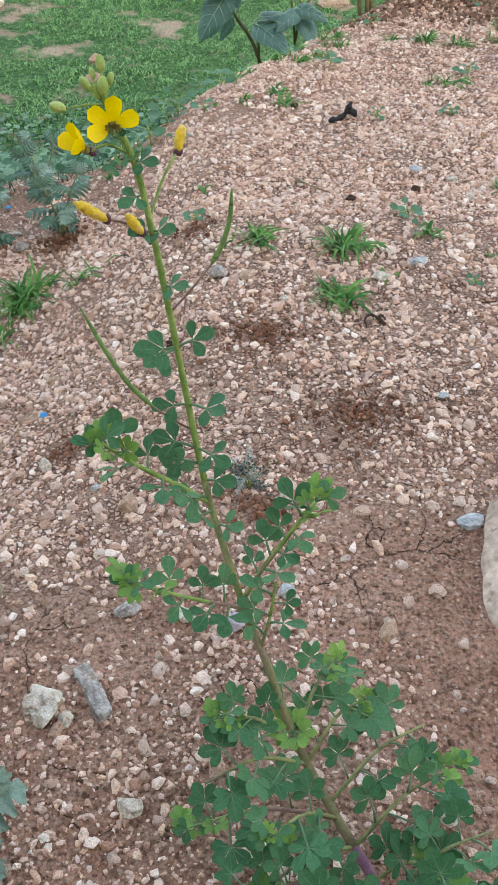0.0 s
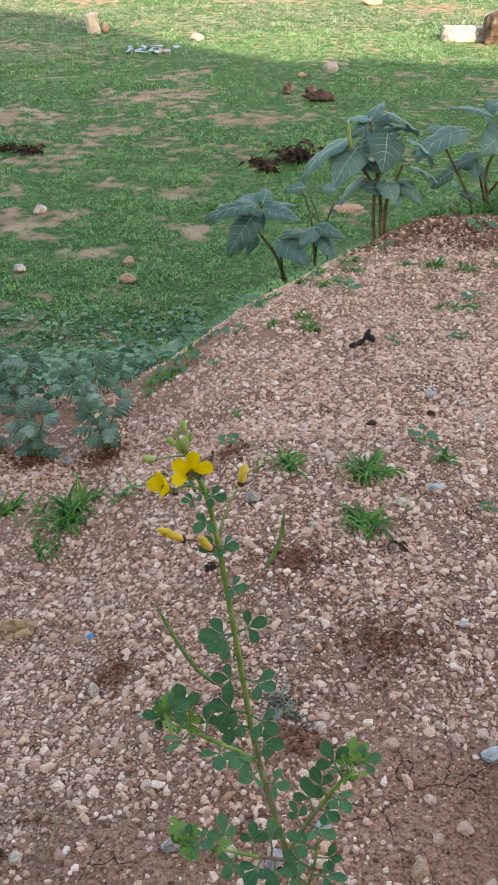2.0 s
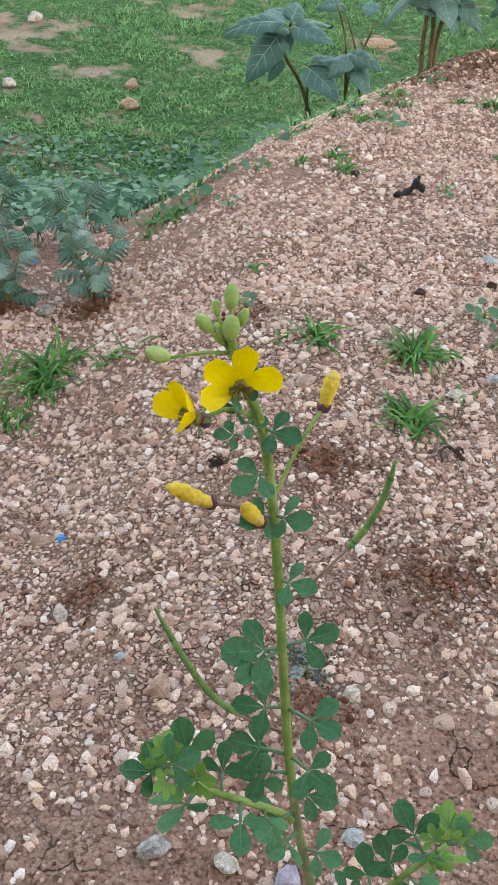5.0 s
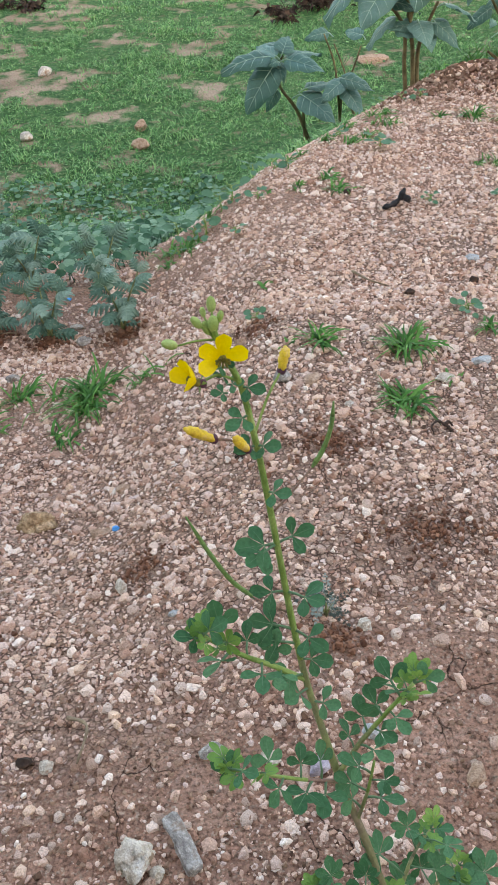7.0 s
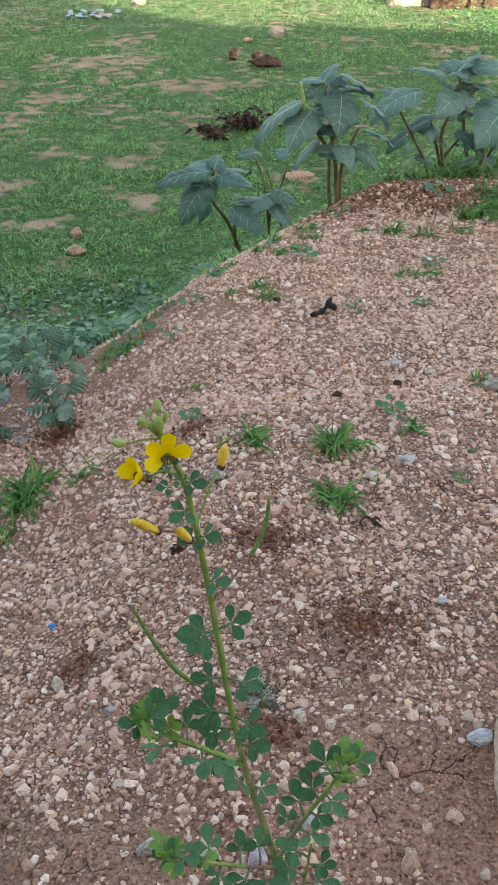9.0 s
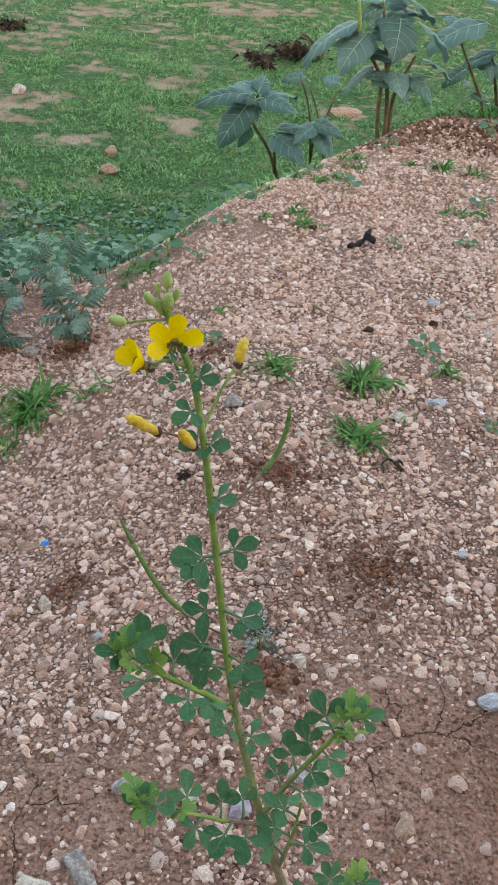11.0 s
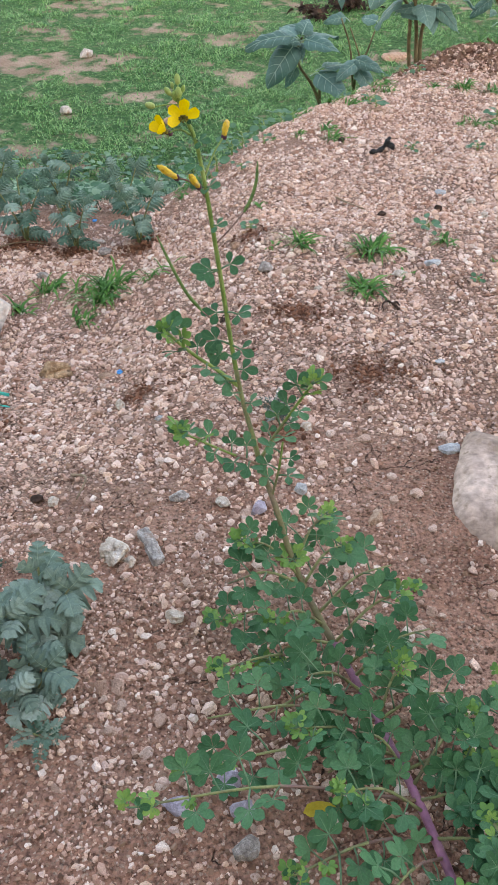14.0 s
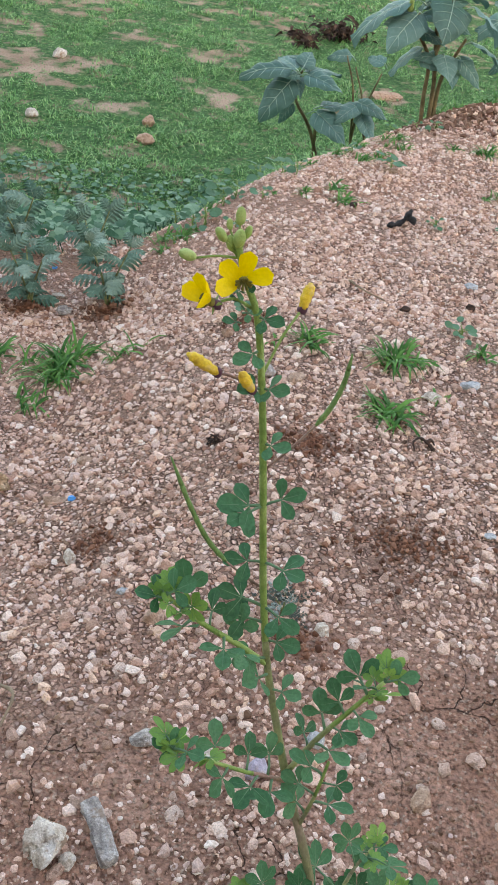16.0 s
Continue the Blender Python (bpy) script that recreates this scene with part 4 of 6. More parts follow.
def branch(plant, pts, r0, r1, leaves, tip=True, size=1.0, material=STEM, meshes=None, lift=0.45):
    """A side branch with leaves along it, alternately, and a yellow-green tuft of young leaves at its end."""
    line = smooth_line(pts, 5)
    n = len(line)
    half = n // 2
    part("branch", mesh_of("branch", *tube(line[:half + 1], r0, (r0 + r1) / 2, 6), material), plant)
    part("branch", mesh_of("branch", *tube(line[half:], (r0 + r1) / 2, r1, 6), STEM if lift < 0.5 else BRANCH), plant)
    for k in range(leaves):
        i = int((0.22 + 0.70 * (k + 0.5) / leaves) * (n - 1))
        d = (line[min(i + 1, n - 1)] - line[max(i - 1, 0)]).normalized()
        side = d.cross(Vector((0, -0.35, 1))).normalized() * (1 if k % 2 else -1)
        out = side + d * rng.uniform(0.0, 0.7) + Vector((rng.uniform(-0.3, 0.3), rng.uniform(-0.3, 0.2), lift * rng.uniform(0.2, 1.2)))
        up = Vector((rng.uniform(-0.6, 0.6), rng.uniform(-1.0, 0.3), 1))
        put_leaf(plant, meshes or LEAVES5, line[i], out, up, size * rng.uniform(0.75, 1.12) * (1.08 if line[i].y < 0.24 else 1.0))
    if tip:
        d = (line[-1] - line[-3]).normalized()
        for k in range(8):
            a = k * 2.4 + rng.uniform(-0.4, 0.4)
            o = d * 0.5 + Vector((math.cos(a), math.sin(a), rng.uniform(0.1, 0.5)))
            put_leaf(plant, YOUNG5 if k % 4 else LEAVES3, line[-1 - k % 3], o, Vector((rng.uniform(-0.8, 0.8), rng.uniform(-1.0, 0.2), 1)), size * (rng.uniform(0.50, 0.86) if k % 4 else 0.85))
        put_leaf(plant, YOUNG5, line[-1], d + Vector((0, 0, 0.8)), Vector((0, -1, 0.3)), size * 0.5)


STALK = [(0.385, 0.085, -0.022), (0.358, 0.155, -0.006), (0.341, 0.200, 0.000), (0.313, 0.268, 0.002), (0.285, 0.335, 0.000), (0.260, 0.378, 0.012),
         (0.238, 0.411, 0.036), (0.221, 0.433, 0.072), (0.208, 0.455, 0.106), (0.193, 0.477, 0.139), (0.181, 0.497, 0.174), (0.169, 0.515, 0.214),
         (0.160, 0.530, 0.263), (0.154, 0.535, 0.313), (0.147, 0.536, 0.378), (0.141, 0.538, 0.428), (0.134, 0.541, 0.470), (0.125, 0.543, 0.492), (0.119, 0.546, 0.512)]

plant = thing("flowering_weed", 0.385, 0.085, -0.022, "tall leaning weed with yellow flowers, pods and clover-like leaves", "plant")
main = smooth_line(STALK, 4)
part("stem", mesh_of("stem", *tube(main[:19], 0.0043, 0.0040, 9, 0.05), PURPLE_STEM), plant, label="purplish creeping lower stem")
part("stem", mesh_of("stem", *tube(main[18:38], 0.0040, 0.0029, 9, 0.03), OLIVE_STEM), plant, label="olive-brown lower stem")
part("stem", mesh_of("stem", *tube(main[37:47], 0.0029, 0.0025, 9, 0.02), BRANCH), plant, label="olive middle stem")
part("stem", mesh_of("stem", *tube(main[46:], 0.0025, 0.0017, 9, 0.02), STEM), plant, label="light green hairy upper stem")

# upper branches
branch(plant, [(0.167, 0.518, 0.220), (0.145, 0.512, 0.245), (0.122, 0.506, 0.268), (0.098, 0.500, 0.297)], 0.0024, 0.0015, 6, True, 1.2, STEM, LEAVES3)
branch(plant, [(0.192, 0.479, 0.145), (0.176, 0.472, 0.160), (0.155, 0.465, 0.176), (0.112, 0.455, 0.208)], 0.0018, 0.0012, 6, True, 1.15, RED_STEM, LEAVES3)
branch(plant, [(0.190, 0.482, 0.152), (0.205, 0.490, 0.178), (0.222, 0.495, 0.205), (0.243, 0.500, 0.238)], 0.0022, 0.0014, 7, True, 1.15, BRANCH, LEAVES3)
branch(plant, [(0.203, 0.463, 0.118), (0.210, 0.468, 0.150), (0.214, 0.472, 0.185)], 0.0017, 0.0011, 5, False, 1.1, BRANCH, LEAVES3)
for z, sgn in ((0.466, 1), (0.448, -1), (0.430, 1), (0.426, -1), (0.388, 1), (0.347, -1), (0.343, -0.8), (0.338, 1), (0.302, 1), (0.296, -1), (0.268, 1), (0.262, -1),
               (0.245, -1), (0.236, 1), (0.222, -1), (0.206, 1), (0.212, -0.6)):
    p = min(main, key=lambda v: abs(v.z - z))
    up = Vector((0.1, -0.5, 1))
    put_leaf(plant, SMALL3 if z > 0.36 else LEAVES3, p, Vector((sgn, rng.uniform(-0.9, 0.1), rng.uniform(-0.1, 0.6))), up, rng.uniform(0.8, 1.1) * (1.0 if z > 0.36 else 1.22))
# tuft of young leaves where the stem leaves the low foliage
for a in range(6):
    o = Vector((math.cos(a * 1.05), math.sin(a * 1.05) - 0.3, 0.45))
    put_leaf(plant, YOUNG5, Vector((0.226, 0.424, 0.062)), o, Vector((0, -0.4, 1)) - o * 0.3, 0.85)
# low branches spreading from the creeping stem
# where along the stem each one leaves it, its tip and its leaves
LOW_LEFT = [(0.418, 0.17, 0.42, 0.092, 5), (0.411, 0.16, 0.38, 0.07, 6), (0.378, 0.142, 0.368, 0.022, 7), (0.335, 0.15, 0.3, 0.03, 8),
            (0.268, 0.147, 0.247, 0.028, 9), (0.24, 0.128, 0.186, 0.03, 10), (0.215, 0.29, 0.228, 0.045, 6), (0.185, 0.09, 0.14, 0.055, 11),
            (0.155, 0.23, 0.095, 0.04, 9), (0.135, 0.3, 0.075, 0.04, 8), (0.378, 0.205, 0.345, 0.055, 5), (0.3, 0.235, 0.285, 0.045, 6),
            (0.24, 0.23, 0.225, 0.05, 6), (0.18, 0.27, 0.165, 0.05, 7), (0.232, 0.262, 0.2, 0.02, 7), (0.355, 0.198, 0.322, 0.015, 7),
            (0.3, 0.2, 0.262, 0.012, 8)]
LOW_RIGHT = [(0.413, 0.285, 0.455, 0.055, 6), (0.42, 0.262, 0.47, 0.085, 5), (0.388, 0.335, 0.44, 0.04, 7), (0.355, 0.352, 0.4, 0.045, 7),
             (0.315, 0.368, 0.35, 0.045, 7), (0.268, 0.335, 0.3, 0.052, 6), (0.202, 0.395, 0.25, 0.045, 7), (0.268, 0.392, 0.285, 0.028, 8),
             (0.215, 0.402, 0.212, 0.03, 8), (0.185, 0.415, 0.165, 0.03, 8), (0.155, 0.425, 0.115, 0.028, 8), (0.335, 0.33, 0.335, 0.018, 6)]
for i, (along, bx, by, bz, n) in enumerate(LOW_LEFT + LOW_RIGHT):
    a, b = min(main[:28], key=lambda v: abs(v.y - along)).copy(), Vector((bx, by, bz))
    mid = (a + b) / 2 + Vector((0, 0.004, 0.010 + 0.05 * (b - a).length))
    branch(plant, [a, mid, b], 0.0019, 0.0010, max(4, n - 1), i % 5 not in (1, 4), 0.95, RED_STEM if (b - a).length > 0.1 else BRANCH, LEAVES5, 0.6)


# flowers, buds and pods
def petal(length, width, seed):
    return mesh_of("petal", *blade(length, width, obovate, 0.25, -0.18, 7, 0.04, seed), PETAL)


PETALS = [petal(0.0150, 0.0088, i) for i in range(4)]
eye0 = Vector((0.16, 0.0, 0.72))


def open_flower(p, facing, angles, scale=1.0, lean=0.35):
    """An open four-petalled flower with a dark heart, stamens and sepals."""
    p, f = Vector(p), Vector(facing).normalized()
    right = f.cross(Vector((0, 0, 1))).normalized() * -1
    up = right.cross(f) * -1
    up = up if up.z > 0 else -up
    core = part("flower", mesh_of("flower", *moved(scaled(lump(5, 0.15, 2), 0.0026, 0.0026, 0.0024), Matrix.Translation(p)), HEART, True), plant, label="open yellow flower with a dark heart")
    for i, a in enumerate(angles):
        d = right * math.cos(radians(a)) + up * math.sin(radians(a)) + f * lean
        part("petal", PETALS[i % 4], core, frame_of(p + d * 0.001, d, f) @ Matrix.Scale(scale, 4))
    for k in range(10):
        a = k * 0.66
        d = (right * math.cos(a) + up * math.sin(a) * 0.7 - up * 0.45 + f * 1.1).normalized()
        part("stamen", mesh_of("stamen", *tube([p, p + d * 0.003, p + d * 0.0062], 0.0004, 0.0008, 5), HEART), core)
    for k in range(4):
        a = k * 1.57 + 0.6
        d = right * math.cos(a) + up * math.sin(a) - f * 0.7
        part("sepal", mesh_of("sepal", *blade(0.006, 0.0022, ovate), STEM), core, frame_of(p - f * 0.001, d, -f))
    return core


open_flower((0.125, 0.5385, 0.4915), eye0 - Vector((0.125, 0.54, 0.49)), (202, 148, 84, 18), 1.0, 0.2)
open_flower((0.110, 0.530, 0.4820), Vector((-0.75, -0.35, 0.55)), (195, 130, 70, 5), 1.0, 0.9)
part("sepal", mesh_of("sepal", *moved(scaled(lump(8, 0.2, 2), 0.0032, 0.003, 0.0036), Matrix.Translation((0.1125, 0.5315, 0.480))), SEPAL), plant, label="dark purple calyx")


def stalk_of(a, b, r=0.0008, bow=0.004, material=STEM):
    a, b = Vector(a), Vector(b)
    return mesh_of("pedicel", *tube(smooth_line([a, (a + b) / 2 + Vector((0, 0, bow)), b], 5), r * 1.2, r, 6), material)


for a, b in (((0.128, 0.542, 0.484), (0.125, 0.540, 0.4905)), ((0.131, 0.542, 0.474), (0.112, 0.532, 0.4805)), ((0.140, 0.538, 0.436), (0.157, 0.559, 0.466)),
             ((0.139, 0.539, 0.421), (0.116, 0.531, 0.440)), ((0.139, 0.539, 0.419), (0.1355, 0.5305, 0.432))):
    part("pedicel", stalk_of(a, b, material=RED_STEM if b[2] < 0.45 else STEM), plant)
for a, b in (((0.158, 0.560, 0.467), (0.1605, 0.5655, 0.480)), ((0.116, 0.531, 0.440), (0.100, 0.525, 0.4535)), ((0.1355, 0.5305, 0.432), (0.128, 0.525, 0.4455))):
    a, b = Vector(a), Vector(b)
    wf = part("wilted_flower", mesh_of("wilted_flower", *tube(smooth_line([a, a.lerp(b, 0.45), a.lerp(b, 0.8) + Vector((0.0006, 0, 0)), b], 4), [0.0022, 0.0030, 0.0032, 0.0026, 0.0008], None, 8, 0.1), WILTED), plant, label="closed withering yellow flower")
    part("sepal", mesh_of("sepal", *moved(scaled(lump(9, 0.2, 2), 0.0030, 0.0030, 0.0034), Matrix.Translation(a)), SEPAL), wf, label="dark purple calyx")


def bud(p, along, ln, r):
    return part("bud", mesh_of("bud", *moved(scaled(lump(3, 0.06, 3, 1, 0), r * 0.72, ln * 0.85, r * 0.72), frame_of(p, along, (0, 0, 1))), BUD), plant)


for p, d, ln, r in (((0.120, 0.549, 0.5205), (0, 0.1, 1), 0.0058, 0.0036), ((0.1115, 0.545, 0.5115), (-0.6, 0, 0.8), 0.0052, 0.0033), ((0.1205, 0.545, 0.5105), (0.1, 0, 1), 0.0060, 0.0042),
                    ((0.0960, 0.540, 0.5010), (-1, 0, 0.25), 0.0056, 0.0040), ((0.1165, 0.547, 0.5065), (-0.3, 0.2, 1), 0.0050, 0.0034), ((0.1245, 0.549, 0.5125), (0.3, 0.2, 1), 0.0042, 0.0026),
                    ((0.1150, 0.550, 0.5150), (-0.2, 0.2, 1), 0.0036, 0.0024)):
    bud(Vector(p), d, ln, r)
    part("pedicel", stalk_of((0.121, 0.545, 0.500), Vector(p) - Vector(d).normalized() * ln * 0.8, 0.0006, 0.001), plant)
for k in range(5):
    put_leaf(plant, SMALL3, Vector((0.126, 0.543, 0.488 - 0.006 * k)), Vector((math.cos(k * 2.2), -0.3, 0.3)), (0, -0.5, 1), 0.6)
for pts, ped in ((((0.132, 0.525, 0.306), (0.119, 0.5215, 0.327), (0.107, 0.520, 0.355), (0.095, 0.520, 0.388)), (0.156, 0.535, 0.276)),
                 (((0.175, 0.5495, 0.399), (0.182, 0.5515, 0.412), (0.187, 0.554, 0.428), (0.1885, 0.555, 0.446)), (0.149, 0.536, 0.374))):
    ln = smooth_line(pts, 7)
    part("pod", mesh_of("pod", *join(tube(ln[:3], 0.0009, 0.0017, 8), tube(ln[2:-4], 0.0017, 0.0014, 8, 0.08), tube(ln[-5:], 0.0014, 0.0005, 8)), POD), plant, label="long slender green seed pod")
    part("pedicel", stalk_of(ped, pts[0], 0.0007, -0.001, RED_STEM), plant)

# a second weed of the same kind, without flowers
other = thing("leafy_weed", 0.455, 0.09, float(lie(0.455, 0.09)), "low spreading weed with clover-like leaves", "plant")
for pts, n in ((((0.455, 0.09, -0.018), (0.438, 0.15, 0.02), (0.418, 0.20, 0.04)), 8), (((0.455, 0.09, -0.018), (0.452, 0.19, 0.015), (0.445, 0.30, 0.035)), 9),
               (((0.455, 0.09, -0.018), (0.425, 0.11, 0.03), (0.400, 0.145, 0.045)), 8), (((0.455, 0.09, -0.018), (0.48, 0.17, 0.02), (0.47, 0.25, 0.03)), 8),
               (((0.455, 0.09, -0.018), (0.42, 0.07, 0.02), (0.37, 0.08, 0.04)), 8), (((0.455, 0.09, -0.018), (0.50, 0.15, 0.02), (0.50, 0.31, 0.03)), 8), (((0.455, 0.09, -0.018), (0.43, 0.20, 0.012), (0.434, 0.305, 0.03)), 8),
               (((0.455, 0.09, -0.018), (0.47, 0.14, 0.03), (0.455, 0.185, 0.05)), 7), (((0.455, 0.09, -0.018), (0.42, 0.14, 0.012), (0.39, 0.19, 0.02)), 7)):
    branch(other, pts, 0.0030, 0.0015, n + 3, True, 0.95, PURPLE_STEM, LEAVES5, 0.5)


# weeds with silvery cut leaves
def cut_leaf(seed, length, width, pairs=6, lobe_wide=0.24):
    """A leaf cut twice over: side lobes along a drooping rib, each with small rounded lobes of its own."""
    r = random.Random(seed)

    def rib(s):
        return Vector((0, length * s, 0.10 * length * math.sin(s * 3) - 0.30 * length * s * s))
    out = [tube([rib(s) for s in (0, 0.2, 0.4, 0.6, 0.8, 1.0)], 0.0011, 0.0005, 4)]

    def frond(ln, m):
        w = ln * lobe_wide
        pieces = [blade(ln, w * 1.1, obovate, 0.25, 0.2, 5)]
        for f in (0.34, 0.58, 0.80):
            for sg in (-1, 1):
                l3 = ln * (0.46 - 0.22 * f) * r.uniform(0.85, 1.2)
                pieces.append(moved(blade(l3, l3 * (0.45 + 0.75 * lobe_wide), obovate, 0.25, 0.15, 4), Matrix.Translation((0, ln * f, -0.2 * ln * f * f)) @ pose(0, 0, 0, r.uniform(-4, 8), r.uniform(-8, 8), -sg * r.uniform(42, 62))))
        out.append(moved(join(*pieces), m))
    for i in range(pairs):
        s = 0.18 + 0.72 * i / (pairs - 1)
        ln = width * 0.5 * math.sin(math.pi * min(0.95, 0.25 + 0.66 * s)) ** 0.8
        for sg in (-1, 1):
            frond(ln * r.uniform(0.85, 1.1), Matrix.Translation(rib(s)) @ pose(0, 0, 0, r.uniform(-5, 8), r.uniform(-8, 8), -sg * r.uniform(46, 64)))
    frond(width * 0.36, Matrix.Translation(rib(0.97)) @ pose(0, 0, 0, -12, 0, 0))
    return join(*out)


def lobed_leaf(seed, length, width, pairs, deep, sweep):
    """A leaf cut deeply into forward-swept, toothed lobes, with a pale rib; it arches and its halves fold up."""
    r = random.Random(seed)
    rows, cols = pairs * 9, (0.0, 0.34, 0.68, 1.0)
    offs = [r.uniform(-0.12, 0.12) for _ in range(2)]
    sizes = [[r.uniform(0.82, 1.12) for _ in range(pairs + 2)] for _ in range(2)]

    def mid(s):
        return Vector((0, length * s, length * (0.16 * math.sin(2.6 * s) - 0.26 * s * s)))
    vs, fs = [], []
    for i in range(rows + 1):
        s = i / rows
        env = (math.sin(math.pi * min(1.0, 0.16 + 0.80 * s)) ** 0.8) * (1 if s < 0.86 else math.sqrt(max(0.0, (1 - s) / 0.14)))
        c = mid(s)
        for sg in (0, 1):
            ph = s * pairs + offs[sg]
            u = abs((ph % 1.0) - 0.5) * 2
            lobe = (1 - u ** 3) ** 0.6
            tooth = 0.70 + 0.30 * abs(math.cos(ph * math.pi * 3)) ** 0.7
            w = width * 0.5 * env * ((1 - deep) + deep * lobe * tooth) * sizes[sg][int(ph + 1)]
            for k in cols:
                x = k * w
                vs.append((x if sg else -x, c.y + sweep * x, c.z + 0.20 * x - 1.5 * x * x / width + 0.20 * x * math.cos(ph * 2 * math.pi) + 0.06 * x * math.cos(ph * 6 * math.pi)))
    n = len(cols)
    for i in range(rows):
        for sg in (0, 1):
            for k in range(n - 1):
                a = i * 2 * n + sg * n + k
                q = (a, a + 1, a + 1 + 2 * n, a + 2 * n)
                fs.append(q if sg else q[::-1])
    ribs = [tube([mid(s) + Vector((0, 0, 0.0004)) for s in (0, 0.25, 0.5, 0.75, 0.97)], 0.0009, 0.0003, 4)]
    me = mesh_of("leaf", *join((vs, fs), *ribs), SILVER)
    return me, len(fs)


def lobed(material, rib, width, pairs, deep, sweep):
    out = []
    for i in range(5):
        me, green = lobed_leaf(i, 0.070, width, pairs, deep, sweep)
        me.materials.clear()
        me.materials.append(material), me.materials.append(rib)
        me.polygons.foreach_set("material_index", [0 if k < green else 1 for k in range(len(me.polygons))])
        out.append(me)
    return out


CUT = {"silver_leaf": lobed(SILVER, PALE_RIB, 0.062, 4, 0.74, 0.30), "weed_leaf": lobed(SILVER_DARK, PALE_RIB, 0.056, 6, 0.88, 0.42),
       "grey_leaf": [mesh_of("leaf", *cut_leaf(i, 0.078, 0.05, 4, 0.13), GREY_LEAF) for i in range(3)],
       "feather": [mesh_of("leaf", *cut_leaf(i, 0.078, 0.052, 6, 0.14), SILVER_DARK) for i in range(3)]}


def cut_weed(x, y, n, size, height, material, label, name="silvery_weed", spread=1.0, stems=3, group="", leaves=""):
    shapes = CUT[leaves or material.name]
    z = float(lie(x, y))
    w = thing(name, x, y, z, label, "plant", group)
    for s in range(stems):
        a = 2 * math.pi * s / stems + rng.uniform(-0.5, 0.5)
        top = Vector((x + math.cos(a) * 0.35 * height * spread, y + math.sin(a) * 0.35 * height * spread, z + height * rng.uniform(0.75, 1.05)))
        line = smooth_line([Vector((x, y, z - 0.01)), Vector((x + math.cos(a) * 0.10 * height, y + math.sin(a) * 0.10 * height, z + height * 0.4)), top], 6)
        part("stem", mesh_of("stem", *tube(line, 0.0035 * size, 0.0016 * size, 6), BRANCH), w)
        k = max(1, n // stems)
        for i in range(k):
            f = (i + 0.4) / k
            p = line[min(len(line) - 1, int((0.10 + 0.90 * f ** 0.7) * (len(line) - 1)))]
            b = i * 2.4 + s
            o = Vector((math.cos(b) * spread, math.sin(b) * spread, 0.05 + 0.55 * f * rng.uniform(0.3, 1.3)))
            put_leaf(w, shapes, p, o, Vector((rng.uniform(-0.3, 0.3), rng.uniform(-0.5, 0.2), 1)), size * rng.uniform(0.7, 1.15) * (0.95 - 0.12 * f))
        for i in range(2):
            put_leaf(w, shapes, line[-1], Vector((math.cos(a + i * 2.5), math.sin(a + i * 2.5), 1.0)), Vector((rng.uniform(-0.3, 0.3), -1, 0.6)), size * rng.uniform(0.5, 0.7))
    return w


cut_weed(-0.040, 0.360, 33, 0.72, 0.100, SILVER, "bushy silver-green weed with deeply cut leaves", stems=3, spread=1.0)
cut_weed(-0.125, 0.320, 30, 0.70, 0.090, SILVER, "bushy silver-green weed with deeply cut leaves", stems=3)
cut_weed(-0.035, 0.285, 18, 0.62, 0.055, SILVER, "low silver-green weed with deeply cut leaves", stems=3)
cut_weed(-0.110, 0.235, 24, 0.62, 0.070, SILVER, "bushy silver-green weed with deeply cut leaves", stems=3)
cut_weed(-0.215, 0.585, 15, 0.60, 0.026, SILVER_DARK, "low blue-green weed with finely cut leaves", stems=3, leaves="feather")
cut_weed(-0.165, 0.480, 15, 0.5, 0.040, SILVER_DARK, "low dark green feathery weed", stems=3, leaves="feather")
cut_weed(-0.018, 0.243, 8, 0.42, 0.022, SILVER_DARK, "small dark feathery weed on bare soil", stems=2, leaves="feather")
cut_weed(0.203, 0.775, 11, 0.40, 0.030, GREY_LEAF, "small half-dead grey feathery weed", stems=4)
BACK = [(-0.135, 1.650, 18, 0.80, 0.15), (-0.285, 1.655, 18, 0.78, 0.13), (-0.415, 1.700, 20, 0.9, 0.15), (-0.54, 1.60, 12, 0.8, 0.06), (-0.37, 1.90, 15, 0.9, 0.14), (-0.21, 1.89, 12, 0.8, 0.12),
        (-0.55, 1.93, 16, 1.0, 0.15), (-0.72, 2.05, 14, 1.0, 0.14)]
for px, py, n, s, hh in BACK:
    cut_weed(px, py, n, s, hh, SILVER_DARK, "blue-green weed with deeply cut leaves on the gravel edge", "cut_leaved_weed", group="weeds along the mound", stems=3, spread=0.9)


